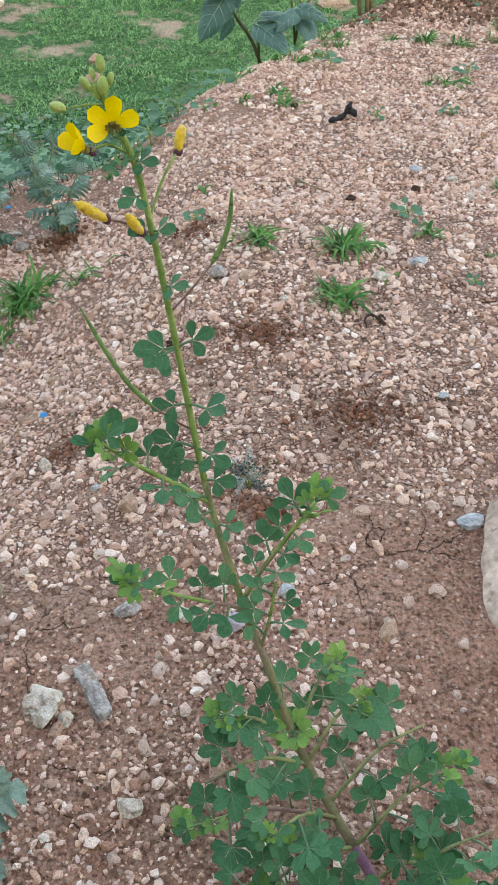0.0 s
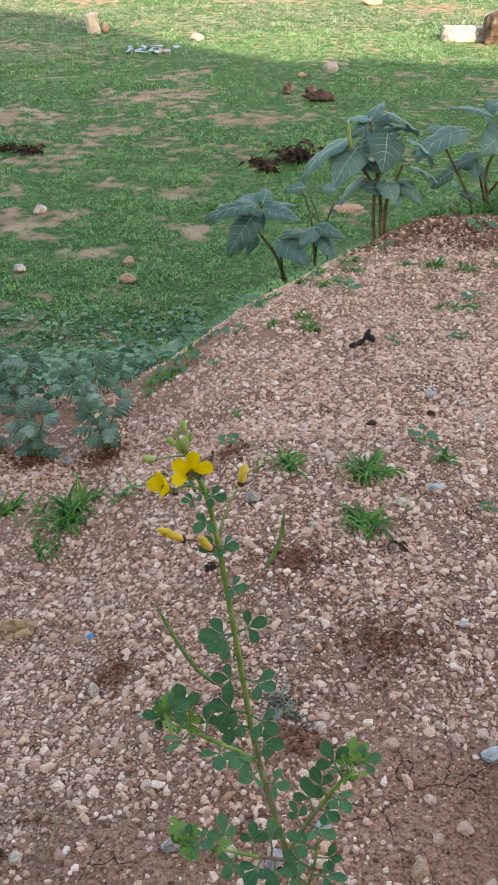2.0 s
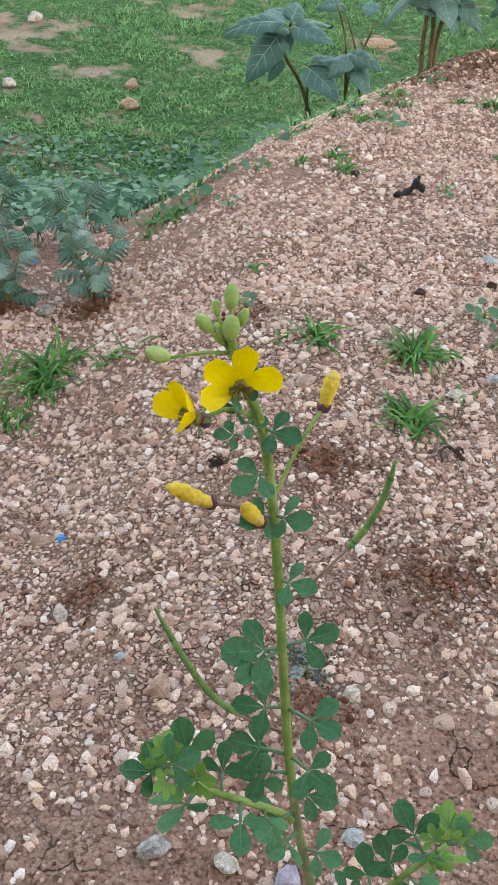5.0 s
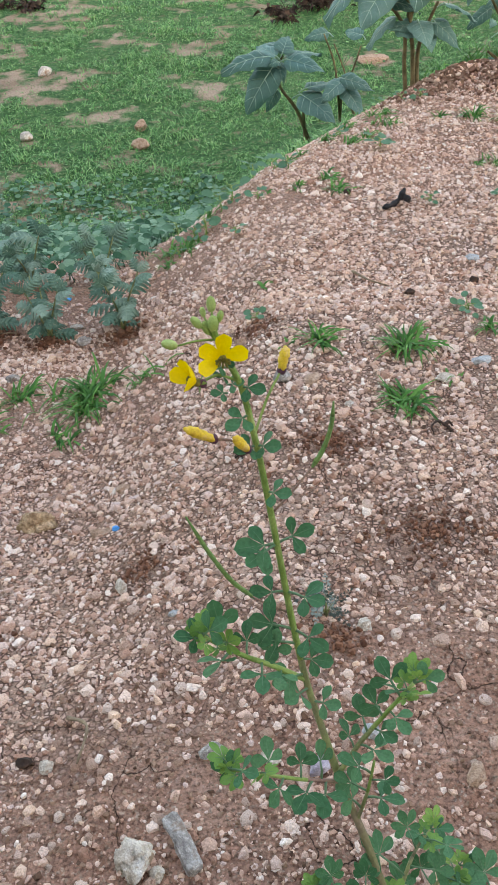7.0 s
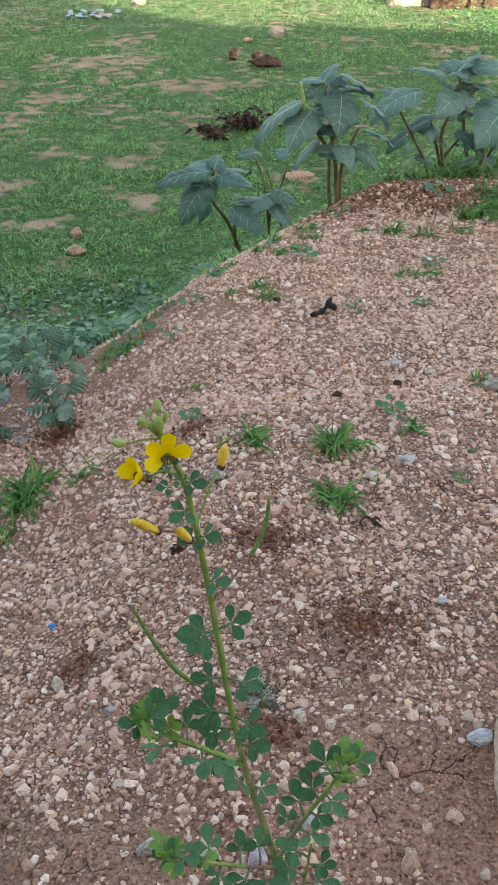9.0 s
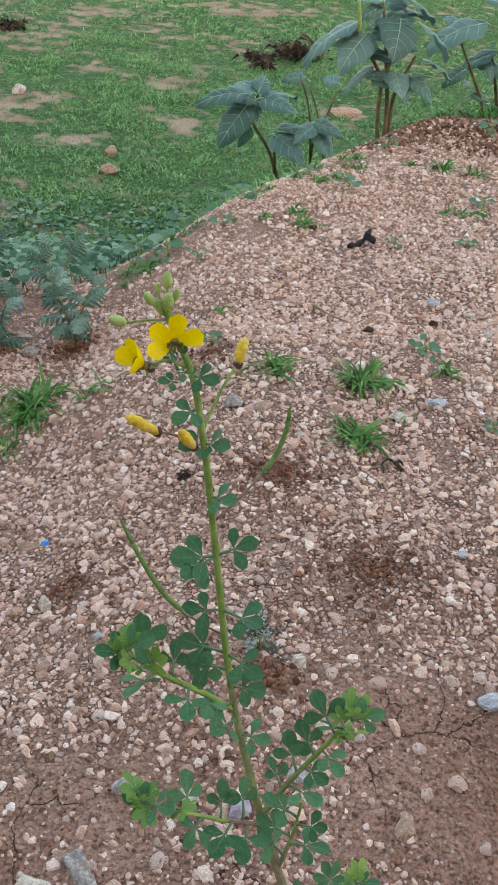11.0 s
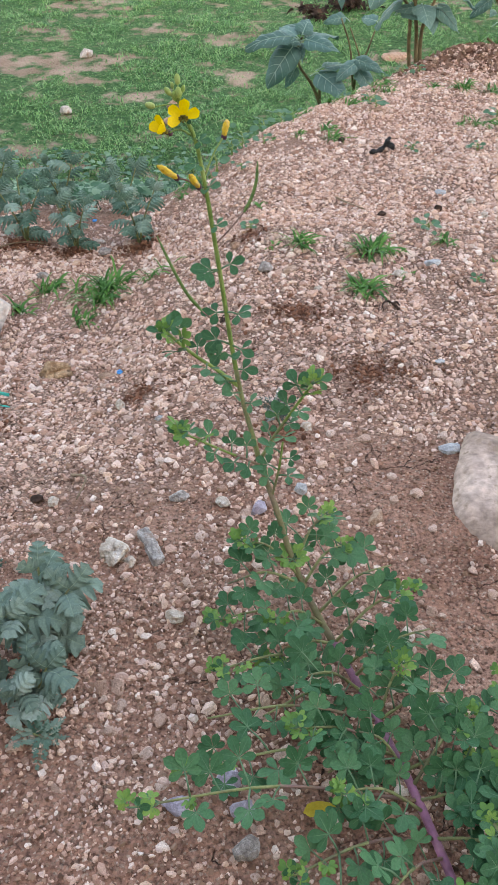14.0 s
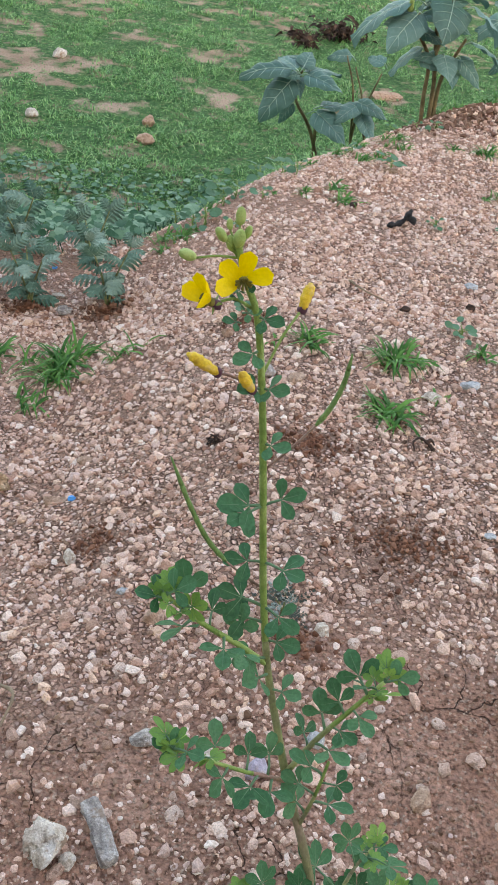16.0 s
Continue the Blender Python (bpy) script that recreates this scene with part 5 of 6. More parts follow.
# coarse grass on the gravel
def grass_tuft(x, y, n, reach, label, flat=0.45, wide=0.0052):
    vs, fs = [], []
    r = random.Random(int(x * 1000) * 31 + int(y * 1000))
    for k in range(max(6, int(n * 0.95))):
        a, ln = r.uniform(0, 6.283), reach * r.uniform(0.55, 1.1)
        up = r.uniform(0.25, 1.0) * flat * 1.6
        bx, by = x + r.gauss(0, reach * 0.16), y + r.gauss(0, reach * 0.16)
        z0 = float(lie(bx, by)) - 0.002
        d, s = Vector((math.cos(a), math.sin(a), 0)), Vector((-math.sin(a), math.cos(a), 0))
        wd = wide * r.uniform(0.6, 1.2)
        o = len(vs)
        for i in range(5):
            t = i / 4
            c = Vector((bx, by, z0)) + d * ln * t * (0.9 if up < 0.5 else 0.75) + Vector((0, 0, ln * (up * t * 1.5 - up * t * t * 1.25)))
            hw = wd * (1, 1, 0.85, 0.55, 0.08)[i] / 2
            vs += [c - s * hw, c + s * hw + Vector((0, 0, hw * 0.5))]
        fs += [(o + 2 * i, o + 2 * i + 1, o + 2 * i + 3, o + 2 * i + 2) for i in range(4)]
    return thing("grass_tuft", 0, 0, 0, label, "grass", data=mesh_of("grass_tuft", vs, fs, BLADE))


GREEN = "bright green tuft of coarse grass on gravel"
NEAR_TUFTS = [(0.373, 1.325, 70, 0.075), (0.236, 1.345, 36, 0.058), (0.35, 1.175, 50, 0.068), (0.515, 1.372, 20, 0.045), (0.181, 1.35, 12, 0.025), (0.421, 1.318, 10, 0.03),
              (0.43, 1.23, 8, 0.03), (-0.165, 1.435, 75, 0.095), (-0.175, 1.385, 70, 0.08), (-0.205, 1.31, 24, 0.06), (-0.25, 1.42, 8, 0.08), (-0.06, 1.44, 5, 0.09),
              (-0.305, 1.44, 34, 0.07), (-0.345, 1.35, 26, 0.06), (-0.07, 1.42, 14, 0.05), (0.6, 1.3, 6, 0.02)]
FAR_TUFTS = [(0.68, 1.545, 16, 0.045), (0.681, 2.1, 22, 0.055), (0.725, 2.11, 16, 0.05), (0.64, 2.1, 12, 0.03), (0.147, 1.572, 9, 0.032), (0.98, 2.55, 70, 0.11),
             (0.88, 2.42, 30, 0.06), (0.7, 2.43, 34, 0.07), (0.78, 2.4, 26, 0.06), (0.62, 2.44, 18, 0.05), (0.315, 1.985, 30, 0.05), (0.3, 2.05, 24, 0.05),
             (-0.02, 1.93, 12, 0.04), (1.06, 2.75, 60, 0.1), (0.16, 2.02, 10, 0.03)]
for px, py, n, rr in NEAR_TUFTS + FAR_TUFTS:
    grass_tuft(px, py, n, rr, flat=0.55 if px < -0.1 and rr > 0.05 else 0.5, wide=0.0046, label=GREEN if n > 15 else "small sprig of green grass on gravel")


def disc_leaf(size, seed, lobes=0.0):
    return blade(size, size * 0.80, lambda s: (math.sin(math.pi * min(1, s * 0.93 + 0.05)) ** 0.6) * (1 + lobes * math.sin(s * 17 + seed)), 0.12, 0.12, 7, 0.02, seed)


ROUND_MESH = [mesh_of("leaf", *disc_leaf(1.0, i, 0.05), ROUND) for i in range(3)]


def seedling(x, y, n, size, height, label):
    z = float(lie(x, y))
    t = thing("seedling", x, y, z, label, "seedling")
    part("stem", mesh_of("stem", *tube(smooth_line([Vector((x, y, z - 0.004)), Vector((x + 0.003, y, z + height * 0.5)), Vector((x, y, z + height))], 4), 0.0018, 0.0011, 6), STEM), t)
    for k in range(n + 4):
        a = k * 2.3 + x * 50
        d = Vector((math.cos(a), math.sin(a), rng.uniform(-0.1, 0.5)))
        foot = Vector((x, y, z + height * (1 - 0.09 * k)))
        p = foot + d * size * rng.uniform(0.2, 0.7)
        part("leaf_stalk", mesh_of("leaf_stalk", *tube([foot, p], 0.0009, 0.0006, 4), STEM), t)
        put_leaf(t, ROUND_MESH, p, d, Vector((rng.uniform(-0.5, 0.5), rng.uniform(-0.7, 0.3), 1)), size * rng.uniform(0.4, 0.85))


for px, py, n, s, hh in ((0.024, 1.93, 4, 0.034, 0.05), (0.081, 2.08, 4, 0.036, 0.045), (0.05, 2.12, 3, 0.036, 0.045), (0.434, 2.22, 4, 0.032, 0.03), (0.662, 1.925, 5, 0.022, 0.016), (0.502, 1.900, 5, 0.020, 0.014),
                         (0.132, 1.463, 4, 0.020, 0.012), (0.489, 1.437, 5, 0.028, 0.014), (0.595, 2.63, 5, 0.026, 0.02), (0.747, 2.16, 4, 0.03, 0.02), (0.18, 2.18, 3, 0.035, 0.03), (-0.05, 2.05, 4, 0.04, 0.05),
                         (0.13, 2.30, 3, 0.04, 0.04), (0.90, 2.75, 4, 0.04, 0.03), (0.555, 1.21, 3, 0.012, 0.008)):
    seedling(px, py, n, s, hh, "small seedling with rounded blue-green leaves")

r_rim = random.Random(8)
for k in range(34):
    px = r_rim.uniform(-0.08, 0.62)
    py = float(crest(px)) + r_rim.gauss(-0.02, 0.10)
    if k % 3 == 0:
        seedling(px, py, r_rim.randint(0, 2), r_rim.uniform(0.018, 0.030), r_rim.uniform(0.012, 0.035), "small seedling with rounded blue-green leaves")
    else:
        grass_tuft(px, py, r_rim.randint(8, 26), r_rim.uniform(0.03, 0.07), flat=0.6, wide=0.0042, label="sprig of green grass on the mound's rim")

# a carpet of round-leaved creepers at the foot of the mound
cv, cf = [], []
for k in range(6400):
    px, py = rng.uniform(-1.9, -0.03), rng.uniform(1.85, 4.1)
    edge = 1.96 + 0.12 * float(rough_field(px, py, 5, 61)) + 1.2 * max(0.0, px + 0.30)
    if py < edge or rng.uniform() > (0.95 if py < 3.3 else 0.5) * (0.8 + 0.5 * float(rough_field(px, py, 6, 62))):
        continue
    s = rng.uniform(0.013, 0.036)
    a = rng.uniform(0, 6.28)
    p = at_ground(px, py, rng.uniform(0.008, 0.045))
    piece = moved(scaled(disc_leaf(1.0, k % 5, 0.06), s, s, s), frame_of(p, Vector((math.cos(a), math.sin(a), rng.uniform(-0.1, 0.3))), Vector((rng.uniform(-0.5, 0.5), rng.uniform(-0.7, 0.4), 1))))
    g = at_ground(px + rng.uniform(-0.02, 0.02), py + rng.uniform(-0.02, 0.02), -0.01)
    for v, f in (piece, tube([g, p], 0.0014, 0.0008, 3)):
        cf += [tuple(i + len(cv) for i in q) for q in f]
        cv += v
thing("creeper_carpet", 0, 0, 0, "dense low carpet of rounded grey-green leaves", "weeds", kind="stuff", data=mesh_of("creeper", cv, cf, ROUND))


# broad-leaved shrubs behind the mound
def broad_leaf(seed):
    """A broad leaf of length 1 and full width 1 along +Y, hollowed along its veins, with a wavy rim and a drooping tip, and its raised veins."""
    r = random.Random(seed)
    bend, roll, ph = r.uniform(0.06, 0.24), r.uniform(-0.10, 0.10), r.uniform(0, 6)

    def sheet(u, s):
        w = heart(s) * 0.5
        edge = abs(u)
        z = 0.06 * math.sin(s * 2.6) - bend * s * s + 0.20 * edge * w - 0.26 * edge ** 3 * w + roll * u * s
        z += 0.030 * edge ** 2 * math.sin(s * 17 + ph + (1.5 if u > 0 else 0)) - 0.020 * edge * (1 - edge) * math.cos((s - 0.24 * edge) * 29)
        return Vector((u * w, s - 0.05 * edge * (1 - s) * 1.5, z))

    cols, rows = (-1, -0.66, -0.33, 0, 0.33, 0.66, 1), 13
    vs = [sheet(u, max(0.012, min(0.985, i / (rows - 1)))) for i in range(rows) for u in cols]
    fs = [(a, a + 1, a + 8, a + 7) for i in range(rows - 1) for a in range(i * 7, i * 7 + 6)]
    lift = Vector((0, 0, 0.011))
    veins = [tube([sheet(0, s) + lift for s in (0.01, 0.2, 0.4, 0.6, 0.8, 0.97)], 0.011, 0.004, 5)]
    for i in range(4):
        y = 0.06 + 0.19 * i
        for sg in (-1, 1):
            veins.append(tube([sheet(sg * u, min(0.95, y + 0.24 * u)) + lift for u in (0, 0.33, 0.62, 0.9)], 0.006, 0.002, 4))
    return (vs, fs), join(*veins)


BROADS = []
for i in range(4):
    b, v = broad_leaf(i)
    BROADS.append((mesh_of("leaf", *b, BROAD), mesh_of("vein", *v, VEIN)))


def shrub(stems, leaves, label, thick=0.007, extra=8, low=0):
    x, y, z = stems[0][0]
    s = thing("broad_leaved_shrub", x, y, float(lie(x, y)), label, "shrub", "shrubs along the mound")
    for line in stems:
        pts = [Vector(p) for p in line]
        if line[0][2] < -0.15:
            pts[0].z = float(lie(pts[0].x, pts[0].y)) - 0.02
        part("stem", mesh_of("stem", *tube(smooth_line(pts, 5), thick, thick * 0.55, 8, 0.05), BROWN_STALK), s)
    r = random.Random(len(leaves) * 7 + int(x * 100))
    tips = [Vector(line[-1]) for line in stems if line[-1][2] > max(q[-1][2] for q in stems) - 0.11]
    more = []
    for k in range(extra):
        a, ln = tips[k % len(tips)] + Vector((r.uniform(-0.02, 0.02), r.uniform(0, 0.04), r.uniform(-0.07, 0.03))), r.uniform(0.07, 0.115)
        t = r.uniform(0, 6.28)
        b = a + Vector((math.cos(t), math.sin(t) * 0.8, r.uniform(-0.3, 0.3))) * ln
        more.append((*a, *b, r.uniform(0.5, 0.75)))
    for k in range(low):
        line = stems[k % len(stems)]
        a = Vector(line[0]).lerp(Vector(line[-1]), r.uniform(0.45, 0.95))
        t, ln = r.uniform(0, 6.28), r.uniform(0.055, 0.10)
        b = a + Vector((math.cos(t), math.sin(t) * 0.8, r.uniform(-0.8, 0.1))) * ln
        more.append((*a, *b, r.uniform(0.55, 0.74)))
    for i, (ax, ay, az, bx, by, bz, wd) in enumerate(list(leaves) + more):
        a, b = Vector((ax, ay, az)), Vector((bx, by, bz))
        d = b - a
        ln = d.length * (0.76 if wd > 0.75 else 0.95)
        up = Vector((r.uniform(-0.3, 0.3), -0.8 if wd > 0.55 else r.uniform(-0.35, 0.1), 1.0))
        w2 = 1.08 * wd if wd > 0.75 else 0.95 * max(wd, 0.6)
        m = frame_of(a + d * 0.06, d, up) @ Matrix.Diagonal((ln * w2, ln, ln, 1))
        leaf = part("leaf", BROADS[i % 4][0], s, m)
        part("vein", BROADS[i % 4][1], leaf, m, "pale leaf veins")
        part("petiole", mesh_of("petiole", *tube(smooth_line([a + Vector((-d.x * 0.2, 0.02, -0.02)), a, a + d * 0.08], 3), 0.0022, 0.0018, 5), VEIN), s)
    return s


shrub([((0.346, 3.33, -0.50), (0.289, 3.33, -0.427), (0.234, 3.33, -0.347), (0.223, 3.33, -0.290), (0.240, 3.33, -0.240)),
       ((0.323, 3.33, -0.474), (0.313, 3.33, -0.416), (0.328, 3.33, -0.359))],
      [(0.20, 3.30, -0.23, 0.03, 3.25, -0.24, 0.4), (0.21, 3.30, -0.26, 0.11, 3.22, -0.39, 0.68), (0.22, 3.30, -0.23, 0.15, 3.38, -0.21, 0.6),
       (0.24, 3.30, -0.22, 0.27, 3.40, -0.18, 0.8), (0.25, 3.30, -0.24, 0.38, 3.38, -0.235, 0.4), (0.25, 3.30, -0.24, 0.38, 3.22, -0.26, 0.6),
       (0.23, 3.30, -0.25, 0.20, 3.24, -0.23, 0.6), (0.22, 3.30, -0.34, 0.18, 3.30, -0.42, 0.6), (0.30, 3.30, -0.36, 0.42, 3.21, -0.42, 0.75),
       (0.32, 3.30, -0.34, 0.44, 3.36, -0.35, 0.4), (0.35, 3.30, -0.39, 0.41, 3.25, -0.43, 0.6)], "grey-green broad-leaved shrub with a bent brown stem", 0.007, 4)
shrub([((0.444, 3.36, -0.47), (0.451, 3.36, -0.383), (0.462, 3.36, -0.326), (0.419, 3.36, -0.215)),
       ((0.506, 3.36, -0.46), (0.467, 3.36, -0.360), (0.487, 3.36, -0.304), (0.511, 3.36, -0.226)),
       ((0.451, 3.36, -0.383), (0.426, 3.36, -0.303), (0.384, 3.36, -0.182))],
      [(0.44, 3.33, -0.32, 0.56, 3.30, -0.35, 0.6), (0.45, 3.33, -0.33, 0.37, 3.25, -0.37, 0.6), (0.46, 3.34, -0.36, 0.52, 3.26, -0.43, 0.7), (0.45, 3.33, -0.34, 0.39, 3.40, -0.36, 0.6)],
      "small broad-leaved shrub with bare brown shoots", 0.005, 2)
shrub([((0.592, 2.85, -0.203), (0.581, 2.85, -0.121), (0.572, 2.85, -0.018), (0.517, 2.85, 0.060), (0.518, 2.85, 0.099)),
       ((0.612, 2.85, -0.199), (0.602, 2.85, -0.084), (0.589, 2.85, 0.0), (0.606, 2.85, 0.063), (0.604, 2.85, 0.140)),
       ((0.625, 2.86, -0.189), (0.620, 2.86, -0.084), (0.642, 2.86, -0.014), (0.665, 2.86, 0.044)),
       ((0.589, 2.86, 0.0), (0.571, 2.86, 0.098), (0.548, 2.86, 0.182))],
      [(0.52, 2.85, 0.10, 0.42, 2.75, 0.00, 0.8), (0.605, 2.85, 0.14, 0.58, 2.73, 0.03, 0.95), (0.51, 2.85, 0.13, 0.33, 2.87, 0.03, 0.3),
       (0.55, 2.85, 0.18, 0.60, 2.93, 0.22, 0.5), (0.55, 2.85, 0.18, 0.48, 2.90, 0.18, 0.45), (0.60, 2.85, 0.20, 0.71, 2.88, 0.13, 0.4),
       (0.66, 2.85, 0.13, 0.77, 2.85, 0.06, 0.4), (0.68, 2.85, 0.04, 0.79, 2.88, -0.02, 0.4), (0.55, 2.85, 0.01, 0.46, 2.87, -0.07, 0.5),
       (0.61, 2.85, 0.00, 0.64, 2.77, -0.07, 0.95), (0.64, 2.85, -0.01, 0.70, 2.90, -0.04, 0.5), (0.58, 2.87, 0.14, 0.52, 2.93, 0.09, 0.6),
       (0.61, 2.87, 0.15, 0.70, 2.95, 0.14, 0.5), (0.56, 2.87, 0.05, 0.51, 2.93, 0.05, 0.5)], "tall grey-green broad-leaved shrub with three brown stems", 0.007, 8, 8)
shrub_bud = [o for o in scene.objects if o.name.startswith("broad_leaved_shrub") and not o.parent][-1]
part("flower_bud", mesh_of("flower_bud", *tube(smooth_line([Vector((0.490, 2.83, 0.105)), Vector((0.487, 2.82, 0.140)), Vector((0.479, 2.82, 0.186))], 4), 0.009, 0.003, 8), BUD), shrub_bud, label="pale green pointed flower bud")
shrub([((1.052, 3.10, -0.275), (1.023, 3.10, -0.185), (0.991, 3.10, -0.050), (1.032, 3.10, 0.076), (1.023, 3.10, 0.146)),
       ((1.118, 3.10, -0.242), (1.077, 3.10, -0.090), (1.057, 3.10, 0.031), (1.084, 3.10, 0.110)),
       ((0.983, 3.10, -0.283), (0.958, 3.10, -0.183), (0.938, 3.10, -0.128), (0.829, 3.10, 0.053)),
       ((1.158, 3.10, -0.243), (1.157, 3.10, -0.130), (1.207, 3.10, -0.018)), ((0.99, 3.12, -0.28), (1.0, 3.12, -0.15), (0.95, 3.12, 0.0)),
       ((1.02, 3.08, -0.28), (0.93, 3.07, -0.2), (0.87, 3.05, -0.16)), ((1.09, 3.07, -0.26), (1.13, 3.06, -0.12), (1.11, 3.06, 0.0)), ((1.05, 3.13, -0.27), (1.01, 3.14, -0.16), (1.08, 3.15, -0.06))],
      [(1.03, 3.10, 0.08, 0.93, 3.00, 0.03, 0.85), (1.20, 3.10, 0.05, 1.05, 2.96, -0.08, 0.85), (0.91, 3.10, 0.09, 0.73, 3.05, 0.04, 0.3),
       (0.99, 3.10, 0.13, 0.85, 3.13, 0.16, 0.35), (1.17, 3.10, 0.15, 1.03, 3.15, 0.18, 0.4), (1.06, 3.10, 0.13, 1.21, 3.16, 0.15, 0.4),
       (0.96, 3.10, 0.01, 0.85, 3.13, -0.05, 0.4), (0.95, 3.10, -0.02, 0.95, 3.06, -0.07, 0.7), (1.08, 3.10, 0.11, 1.15, 3.05, 0.09, 0.5),
       (1.02, 3.10, 0.15, 1.11, 3.16, 0.20, 0.5), (1.14, 3.10, -0.04, 1.20, 3.05, -0.10, 0.7), (1.01, 3.10, 0.08, 0.98, 3.16, 0.12, 0.5)],
      "large grey-green broad-leaved shrub with dry brown stems", 0.007, 14, 20)
for px, py, n, rr in ((0.84, 3.16, 60, 0.13), (0.95, 3.20, 70, 0.14), (1.08, 3.18, 80, 0.15), (1.20, 3.20, 70, 0.14), (0.72, 3.02, 30, 0.10), (0.98, 3.06, 60, 0.12), (1.10, 3.08, 60, 0.12), (0.93, 2.97, 26, 0.09), (1.03, 3.0, 36, 0.12), (1.13, 2.98, 36, 0.12), (1.22, 3.05, 30, 0.11), (1.16, 2.72, 70, 0.14), (1.10, 2.66, 60, 0.13), (1.24, 2.60, 60, 0.13), (1.03, 2.60, 50, 0.10), (0.93, 2.52, 36, 0.08), (0.66, 2.93, 14, 0.07), (0.45, 3.25, 18, 0.08), (0.30, 3.28, 14, 0.07)):
    grass_tuft(px, py, n, rr, flat=0.75, wide=0.005, label="tuft of grass at the foot of a shrub")

# ---- the field's grass ----


def blades(n, x0, x1, y0, y1, length, width, name, label, material=TURF):
    """Many grass blades within the wedge the camera sees, thinner where the earth is bare."""
    px, py = rng.uniform(x0, x1, n), rng.uniform(y0, y1, n)
    wide = 0.45 + 0.32 * py
    keep = (np.abs(px - 0.15) < wide) & (rng.uniform(0, 1, n) < turf(px, py) ** 1.3 * (0.95 + 0.6 * rough_field(px, py, 4, 21) + 1.0 * rough_field(px, py, 14, 20)))
    px, py = px[keep], py[keep]
    n = len(px)
    pz = lie(px, py)
    a, e = rng.uniform(0, 6.283, n), np.radians(rng.uniform(4, 50, n))
    tall = 0.75 + 0.45 * rough_field(px, py, 1.3, 22) + 0.6 * rough_field(px, py, 5, 23) + 0.8 * rough_field(px, py, 13, 24)
    ln = length * rng.uniform(0.5, 1.15, n) * np.clip(tall, 0.3, 1.6)
    wd = width * rng.uniform(0.6, 1.2, n)
    c, s = np.cos(a), np.sin(a)
    base = np.stack([px, py, pz - 0.004], 1)
    d = np.stack([c, s, 0 * c], 1)
    side = np.stack([-s, c, 0 * c], 1) * wd[:, None] / 2
    up = np.array([0, 0, 1.0])
    mid = base + d * (ln * 0.45 * np.cos(e))[:, None] + up * (ln * 0.62 * np.sin(e) + 0.004)[:, None]
    tip = base + d * (ln * np.cos(e))[:, None] + up * (ln * 0.85 * np.sin(e) + 0.002)[:, None]
    v = np.stack([base - side, base + side, mid + side * 0.8, mid - side * 0.8, tip], 1).reshape(-1, 3)
    o = np.arange(n)[:, None] * 5
    t = np.concatenate([o + [0, 1, 2], o + [0, 2, 3], o + [3, 2, 4]])
    thing(name, 0, 0, 0, label, "grass", kind="stuff", data=big_mesh(name, v, t, material))


blades(200000, -2.4, 2.6, 2.3, 7.0, 0.036, 0.0050, "lawn_grass", "short patchy green grass of the field")
blades(125000, -4.0, 4.6, 7.0, 12.6, 0.044, 0.0080, "lawn_grass", "short patchy green grass of the field")
blades(60000, -4.5, 5.0, 10.5, 15.0, 0.055, 0.010, "lawn_grass", "short pale grass of the field, sunlit tone in its colour", SUNLIT_TURF)
blades(30000, -6.5, 7.0, 13.0, 26.0, 0.055, 0.013, "lawn_grass", "short patchy green grass of the field")
blades(80000, -6.5, 7.0, 13.0, 28.0, 0.055, 0.018, "lawn_grass", "short pale grass of the field, sunlit tone in its colour", SUNLIT_TURF)

# tall pale weeds in the grass behind the shrubs
pv, pf = [], []
for k in range(900):
    px, py = (rng.uniform(0.7, 1.9), rng.uniform(4.2, 7.5)) if k < 260 else (3.35 + rng.normal(0, 0.28), 9.8 + rng.normal(0, 0.5))
    p = at_ground(px, py, rng.uniform(0.01, 0.05) if k < 260 else rng.uniform(0.03, 0.26))
    a = rng.uniform(0, 6.28)
    v, f = moved(scaled(blade(1.0, 0.6, ovate, 0.2, 0.2, 4), *([0.028] * 3 if k < 260 else [0.035] * 3)), frame_of(p, Vector((math.cos(a), math.sin(a), 0.3)), Vector((0, -0.3, 1))))
    pf += [tuple(i + len(pv) for i in q2) for q2 in f]
    pv += v
thing("field_weeds", 0, 0, 0, "pale green leafy weeds in the grass", "weeds", kind="stuff", data=mesh_of("field_weeds", pv, pf, TURF))

# ---- gravel ----
ICO = bmesh.new()
bmesh.ops.create_icosphere(ICO, subdivisions=1, radius=1)
ico_v = np.array([v.co[:] for v in ICO.verts])
ico_f = np.array([[v.index for v in f.verts] for f in ICO.faces])
ICO.free()


def turns(n):
    """Random rotations."""
    qn = rng.normal(size=(n, 4))
    qn /= np.linalg.norm(qn, axis=1)[:, None]
    a, b, c, d = qn.T
    return np.stack([np.stack([1 - 2 * (c * c + d * d), 2 * (b * c - a * d), 2 * (b * d + a * c)], 1),
                     np.stack([2 * (b * c + a * d), 1 - 2 * (b * b + d * d), 2 * (c * d - a * b)], 1),
                     np.stack([2 * (b * d - a * c), 2 * (c * d + a * b), 1 - 2 * (b * b + c * c)], 1)], 1)


BOX_V = np.array([(x, y, z) for z in (-0.72, 0.72) for x, y in ((-0.72, -0.72), (0.72, -0.72), (0.72, 0.72), (-0.72, 0.72))])
BOX_F = np.array([(0, 2, 1), (0, 3, 2), (4, 5, 6), (4, 6, 7), (0, 1, 5), (0, 5, 4), (1, 2, 6), (1, 6, 5), (2, 3, 7), (2, 7, 6), (3, 0, 4), (3, 4, 7)])


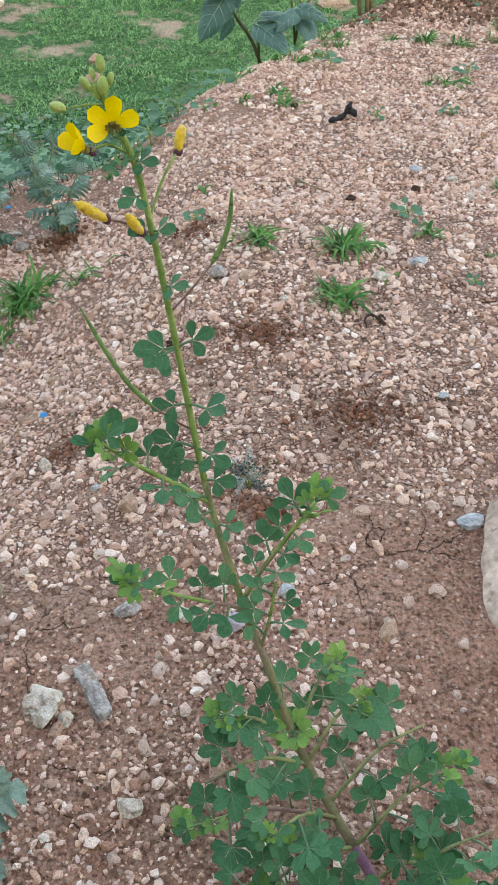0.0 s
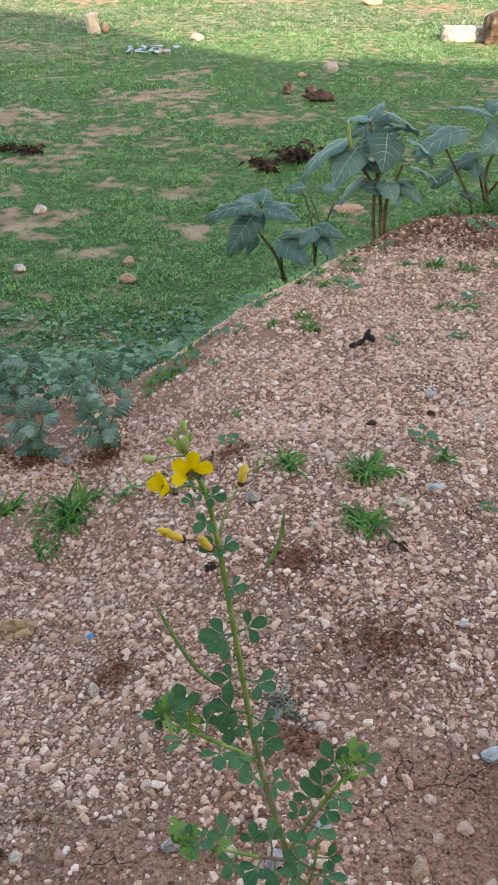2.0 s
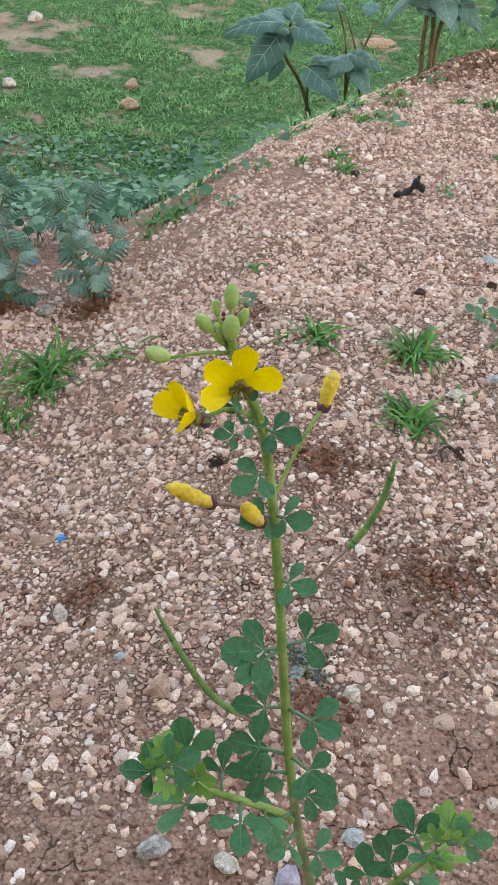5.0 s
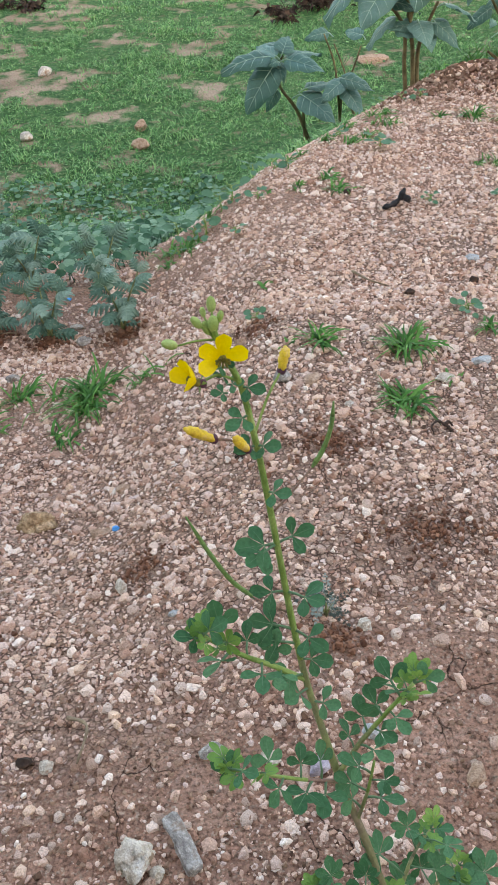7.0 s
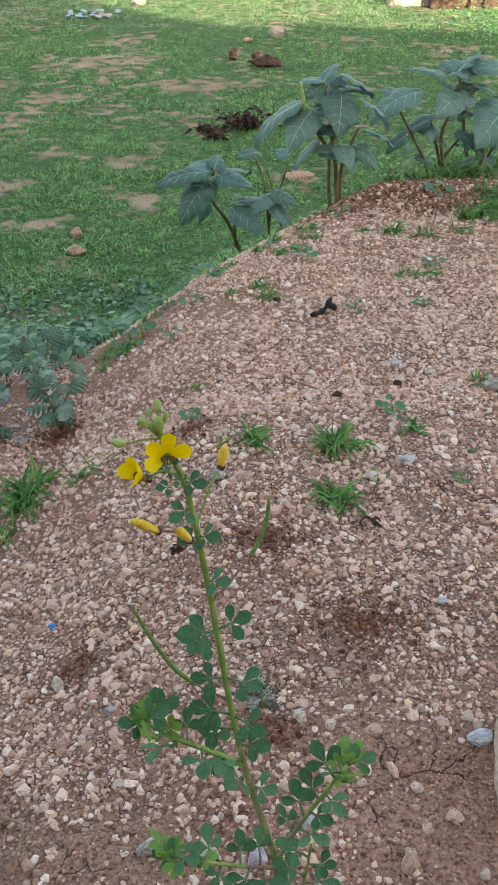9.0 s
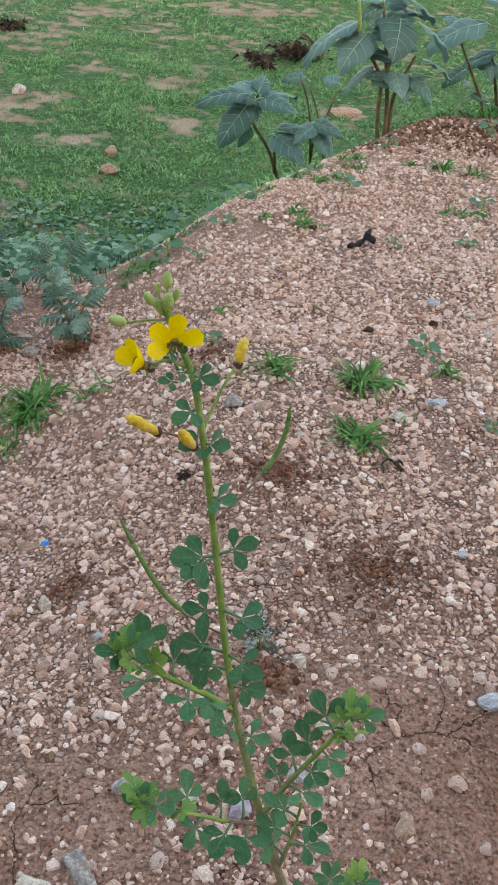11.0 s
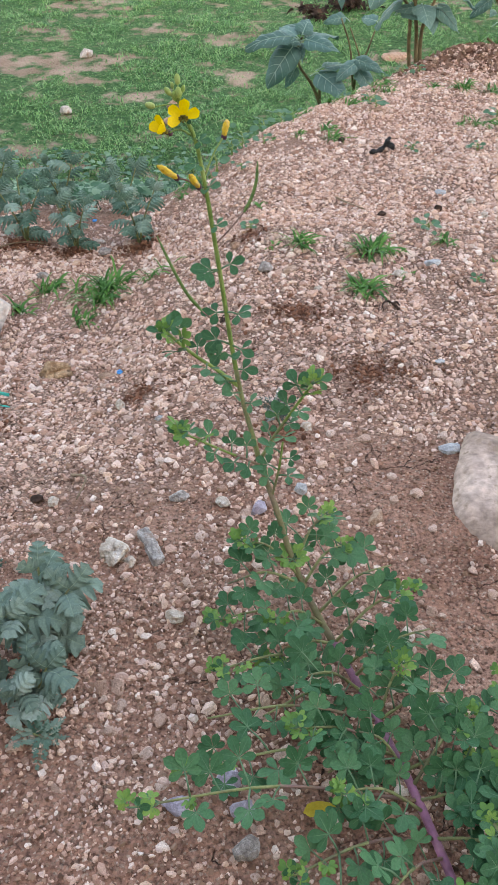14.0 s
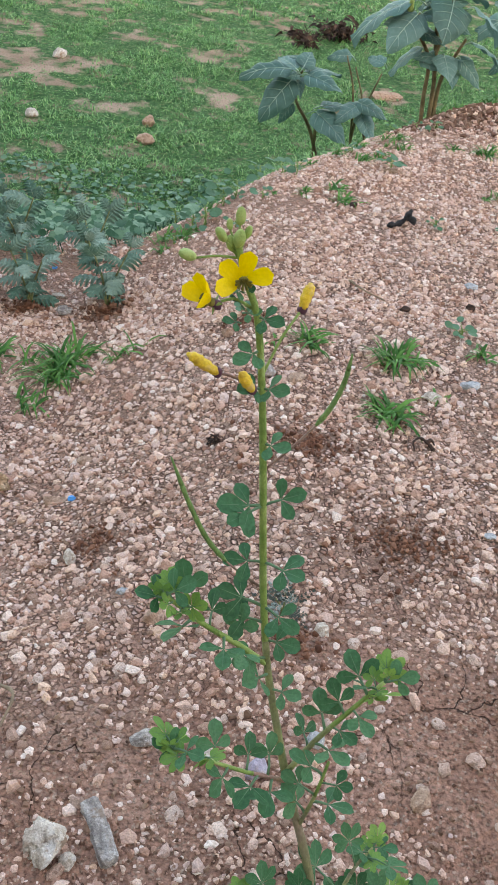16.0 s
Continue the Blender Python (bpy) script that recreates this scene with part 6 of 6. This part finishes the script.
def pebbles(name, px, py, r, material, label, sink=0.25, squash=0.75, shape_v=ico_v, shape_f=ico_f):
    n = len(px)
    box = len(shape_v) == 8
    v = shape_v[None] * (1 + rng.uniform(-0.50, 0.30, (n, len(shape_v), 3)))
    v = v * rng.uniform(0.5, 1.25, (n, 1, 3))
    v = np.einsum("nij,nkj->nki", turns(n), v)
    v[:, :, 2] *= squash
    v = v * r[:, None, None]
    v[:, :, 0] += px[:, None]
    v[:, :, 1] += py[:, None]
    v[:, :, 2] += (lie(px, py) + r * sink)[:, None]
    t = (shape_f[None] + (np.arange(n) * len(shape_v))[:, None, None]).reshape(-1, 3)
    return thing(name, 0, 0, 0, label, "gravel", kind="stuff", data=big_mesh(name, v.reshape(-1, 3), t, material))


# random points, most of them in the wedge of ground the camera sees
def view_wedge(n, y0, y1):
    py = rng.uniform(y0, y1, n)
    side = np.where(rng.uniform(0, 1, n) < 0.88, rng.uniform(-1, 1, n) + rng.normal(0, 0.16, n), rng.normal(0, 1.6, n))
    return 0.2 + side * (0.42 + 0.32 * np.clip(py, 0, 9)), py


ANTS = [(0.236, 1.085, 0.075, 0.055), (0.345, 0.905, 0.095, 0.055), (0.135, 1.43, 0.05, 0.035), (-0.02, 0.90, 0.05, 0.04), (-0.30, 0.83, 0.12, 0.08), (0.215, 0.735, 0.05, 0.04), (0.73, 2.79, 0.13, 0.10), (0.90, 2.84, 0.12, 0.09), (1.06, 2.88, 0.17, 0.11), (1.20, 2.80, 0.15, 0.15), (0.62, 2.70, 0.10, 0.09), (0.92, 2.66, 0.16, 0.10)]


def crumbly(px, py):
    d = np.full(len(px), 9.0)
    for ax, ay, a, b in ANTS:
        d = np.minimum(d, np.hypot((px - ax) / a, (py - ay) / b))
    return d


def scatter(n, y0, y1, lo, hi, power, name, label, bare, shape_v, shape_f, material=GRAVEL):
    px, py = view_wedge(n, y0, y1)
    v = py - 0.30 * (px - 0.1)
    dens = 0.60 + 0.36 * ss((v - 0.5) / 0.4) + 0.45 * rough_field(px, py, 3.3, 31) + 0.65 * rough_field(px, py, 11, 32) + bare * np.clip(0.72 - v, 0, 0.6) - 0.42 * ss((py - crest(px) + 0.9) / 0.8)
    keep = (rng.uniform(0, 1, n) < dens) & (py < crest(px) + 0.55 - 0.35 * rng.uniform(0, 1, n)) & (crumbly(px, py) > 0.25 + 0.9 * rng.uniform(0, 1, n))
    px, py = px[keep], py[keep]
    r = (lo + (hi - lo) * rng.uniform(0, 1, len(px)) ** power) * np.clip(0.66 + 0.3 * py, 0.66, 1.05)
    pebbles(name, px, py, r, material, label, 0.04, 0.85, shape_v, shape_f)


WORDS = "pinkish-tan angular gravel on the part of the mound in view"
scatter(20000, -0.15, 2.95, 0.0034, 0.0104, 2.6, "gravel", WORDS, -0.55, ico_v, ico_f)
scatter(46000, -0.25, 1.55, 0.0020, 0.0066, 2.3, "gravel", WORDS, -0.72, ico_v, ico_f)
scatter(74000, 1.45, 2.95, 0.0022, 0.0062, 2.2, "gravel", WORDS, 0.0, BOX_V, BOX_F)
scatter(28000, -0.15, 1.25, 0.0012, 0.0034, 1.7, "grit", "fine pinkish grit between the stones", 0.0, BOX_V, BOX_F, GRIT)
px, py = view_wedge(16000, -0.15, 1.25)
keep = rng.uniform(0, 1, len(px)) < (0.55 + 0.5 * rough_field(px, py, 7, 51) + 0.4 * rough_field(px, py, 22, 52)) * np.clip(1.5 - py, 0.2, 1)
px, py = px[keep], py[keep]
pebbles("soil_grains", px, py, 0.0011 + 0.0026 * rng.uniform(0, 1, len(px)) ** 2.2, SOIL_CRUMB, "loose brown crumbs of dry soil", 0.3, 0.8, BOX_V, BOX_F)


def heaped(where, density):
    px, py = [], []
    for ax, ay, a, b in where:
        k = int(density * a * b)
        g, ph = np.abs(rng.normal(0, 0.62, k)), rng.uniform(0, 6.28, k)
        px.append(ax + a * g * np.cos(ph)), py.append(ay + b * g * np.sin(ph))
    return np.concatenate(px), np.concatenate(py)


px, py = heaped([q for q in ANTS if q[1] < 2], 70000)
pebbles("soil_crumbs", px, py, 0.0014 + 0.0036 * rng.uniform(0, 1, len(px)) ** 2, CRUMB, "reddish soil crumbs thrown up by insects", 0.5, 0.9)
px, py = heaped([(-0.135, 1.63, 0.05, 0.035), (-0.285, 1.635, 0.055, 0.035), (-0.415, 1.675, 0.06, 0.04), (-0.54, 1.58, 0.05, 0.03)], 90000)
pebbles("soil_crumbs", px, py, 0.0016 + 0.006 * rng.uniform(0, 1, len(px)) ** 2.5, CRUMB, "dark red soil crumbs at the foot of weeds", 0.8, 0.9)
px, py = heaped([q for q in ANTS if q[1] > 2], 60000)
pebbles("earth_clods", px, py, 0.0022 + 0.009 * rng.uniform(0, 1, len(px)) ** 3, EARTH, "loose red-brown earth heaped under the shrubs", 0.4, 0.9, BOX_V, BOX_F)
px, py = heaped([q for q in ANTS if q[1] > 2], 16000)
pebbles("gravel", px, py, 0.0035 + 0.006 * rng.uniform(0, 1, len(px)) ** 2, GRAVEL, WORDS, 0.5, 0.85)

# ---- the nearest stones, one by one ----
NEAR = [mesh_of("stone", *lump(200 + i, 0.45, 2, 0.8, 11), STONE, False) for i in range(12)]
made = 0
while made < 300:
    x, y = rng.uniform(-0.12, 0.50), rng.uniform(0.12, 1.0)
    if crumbly(np.array([x]), np.array([y]))[0] < 0.9 or math.hypot((x - 0.545) / 0.14, (y - 0.61) / 0.15) < 1:
        continue
    r = 0.0042 + 0.0058 * rng.uniform() ** 3
    part("stone", NEAR[made % 12], ground, pose(x, y, float(lie(x, y)) + r * 0.12, rng.uniform(0, 40), rng.uniform(0, 40), rng.uniform(0, 360)) @ Matrix.Diagonal((r * rng.uniform(0.8, 1.3), r, r * rng.uniform(0.7, 1.0), 1)))
    made += 1
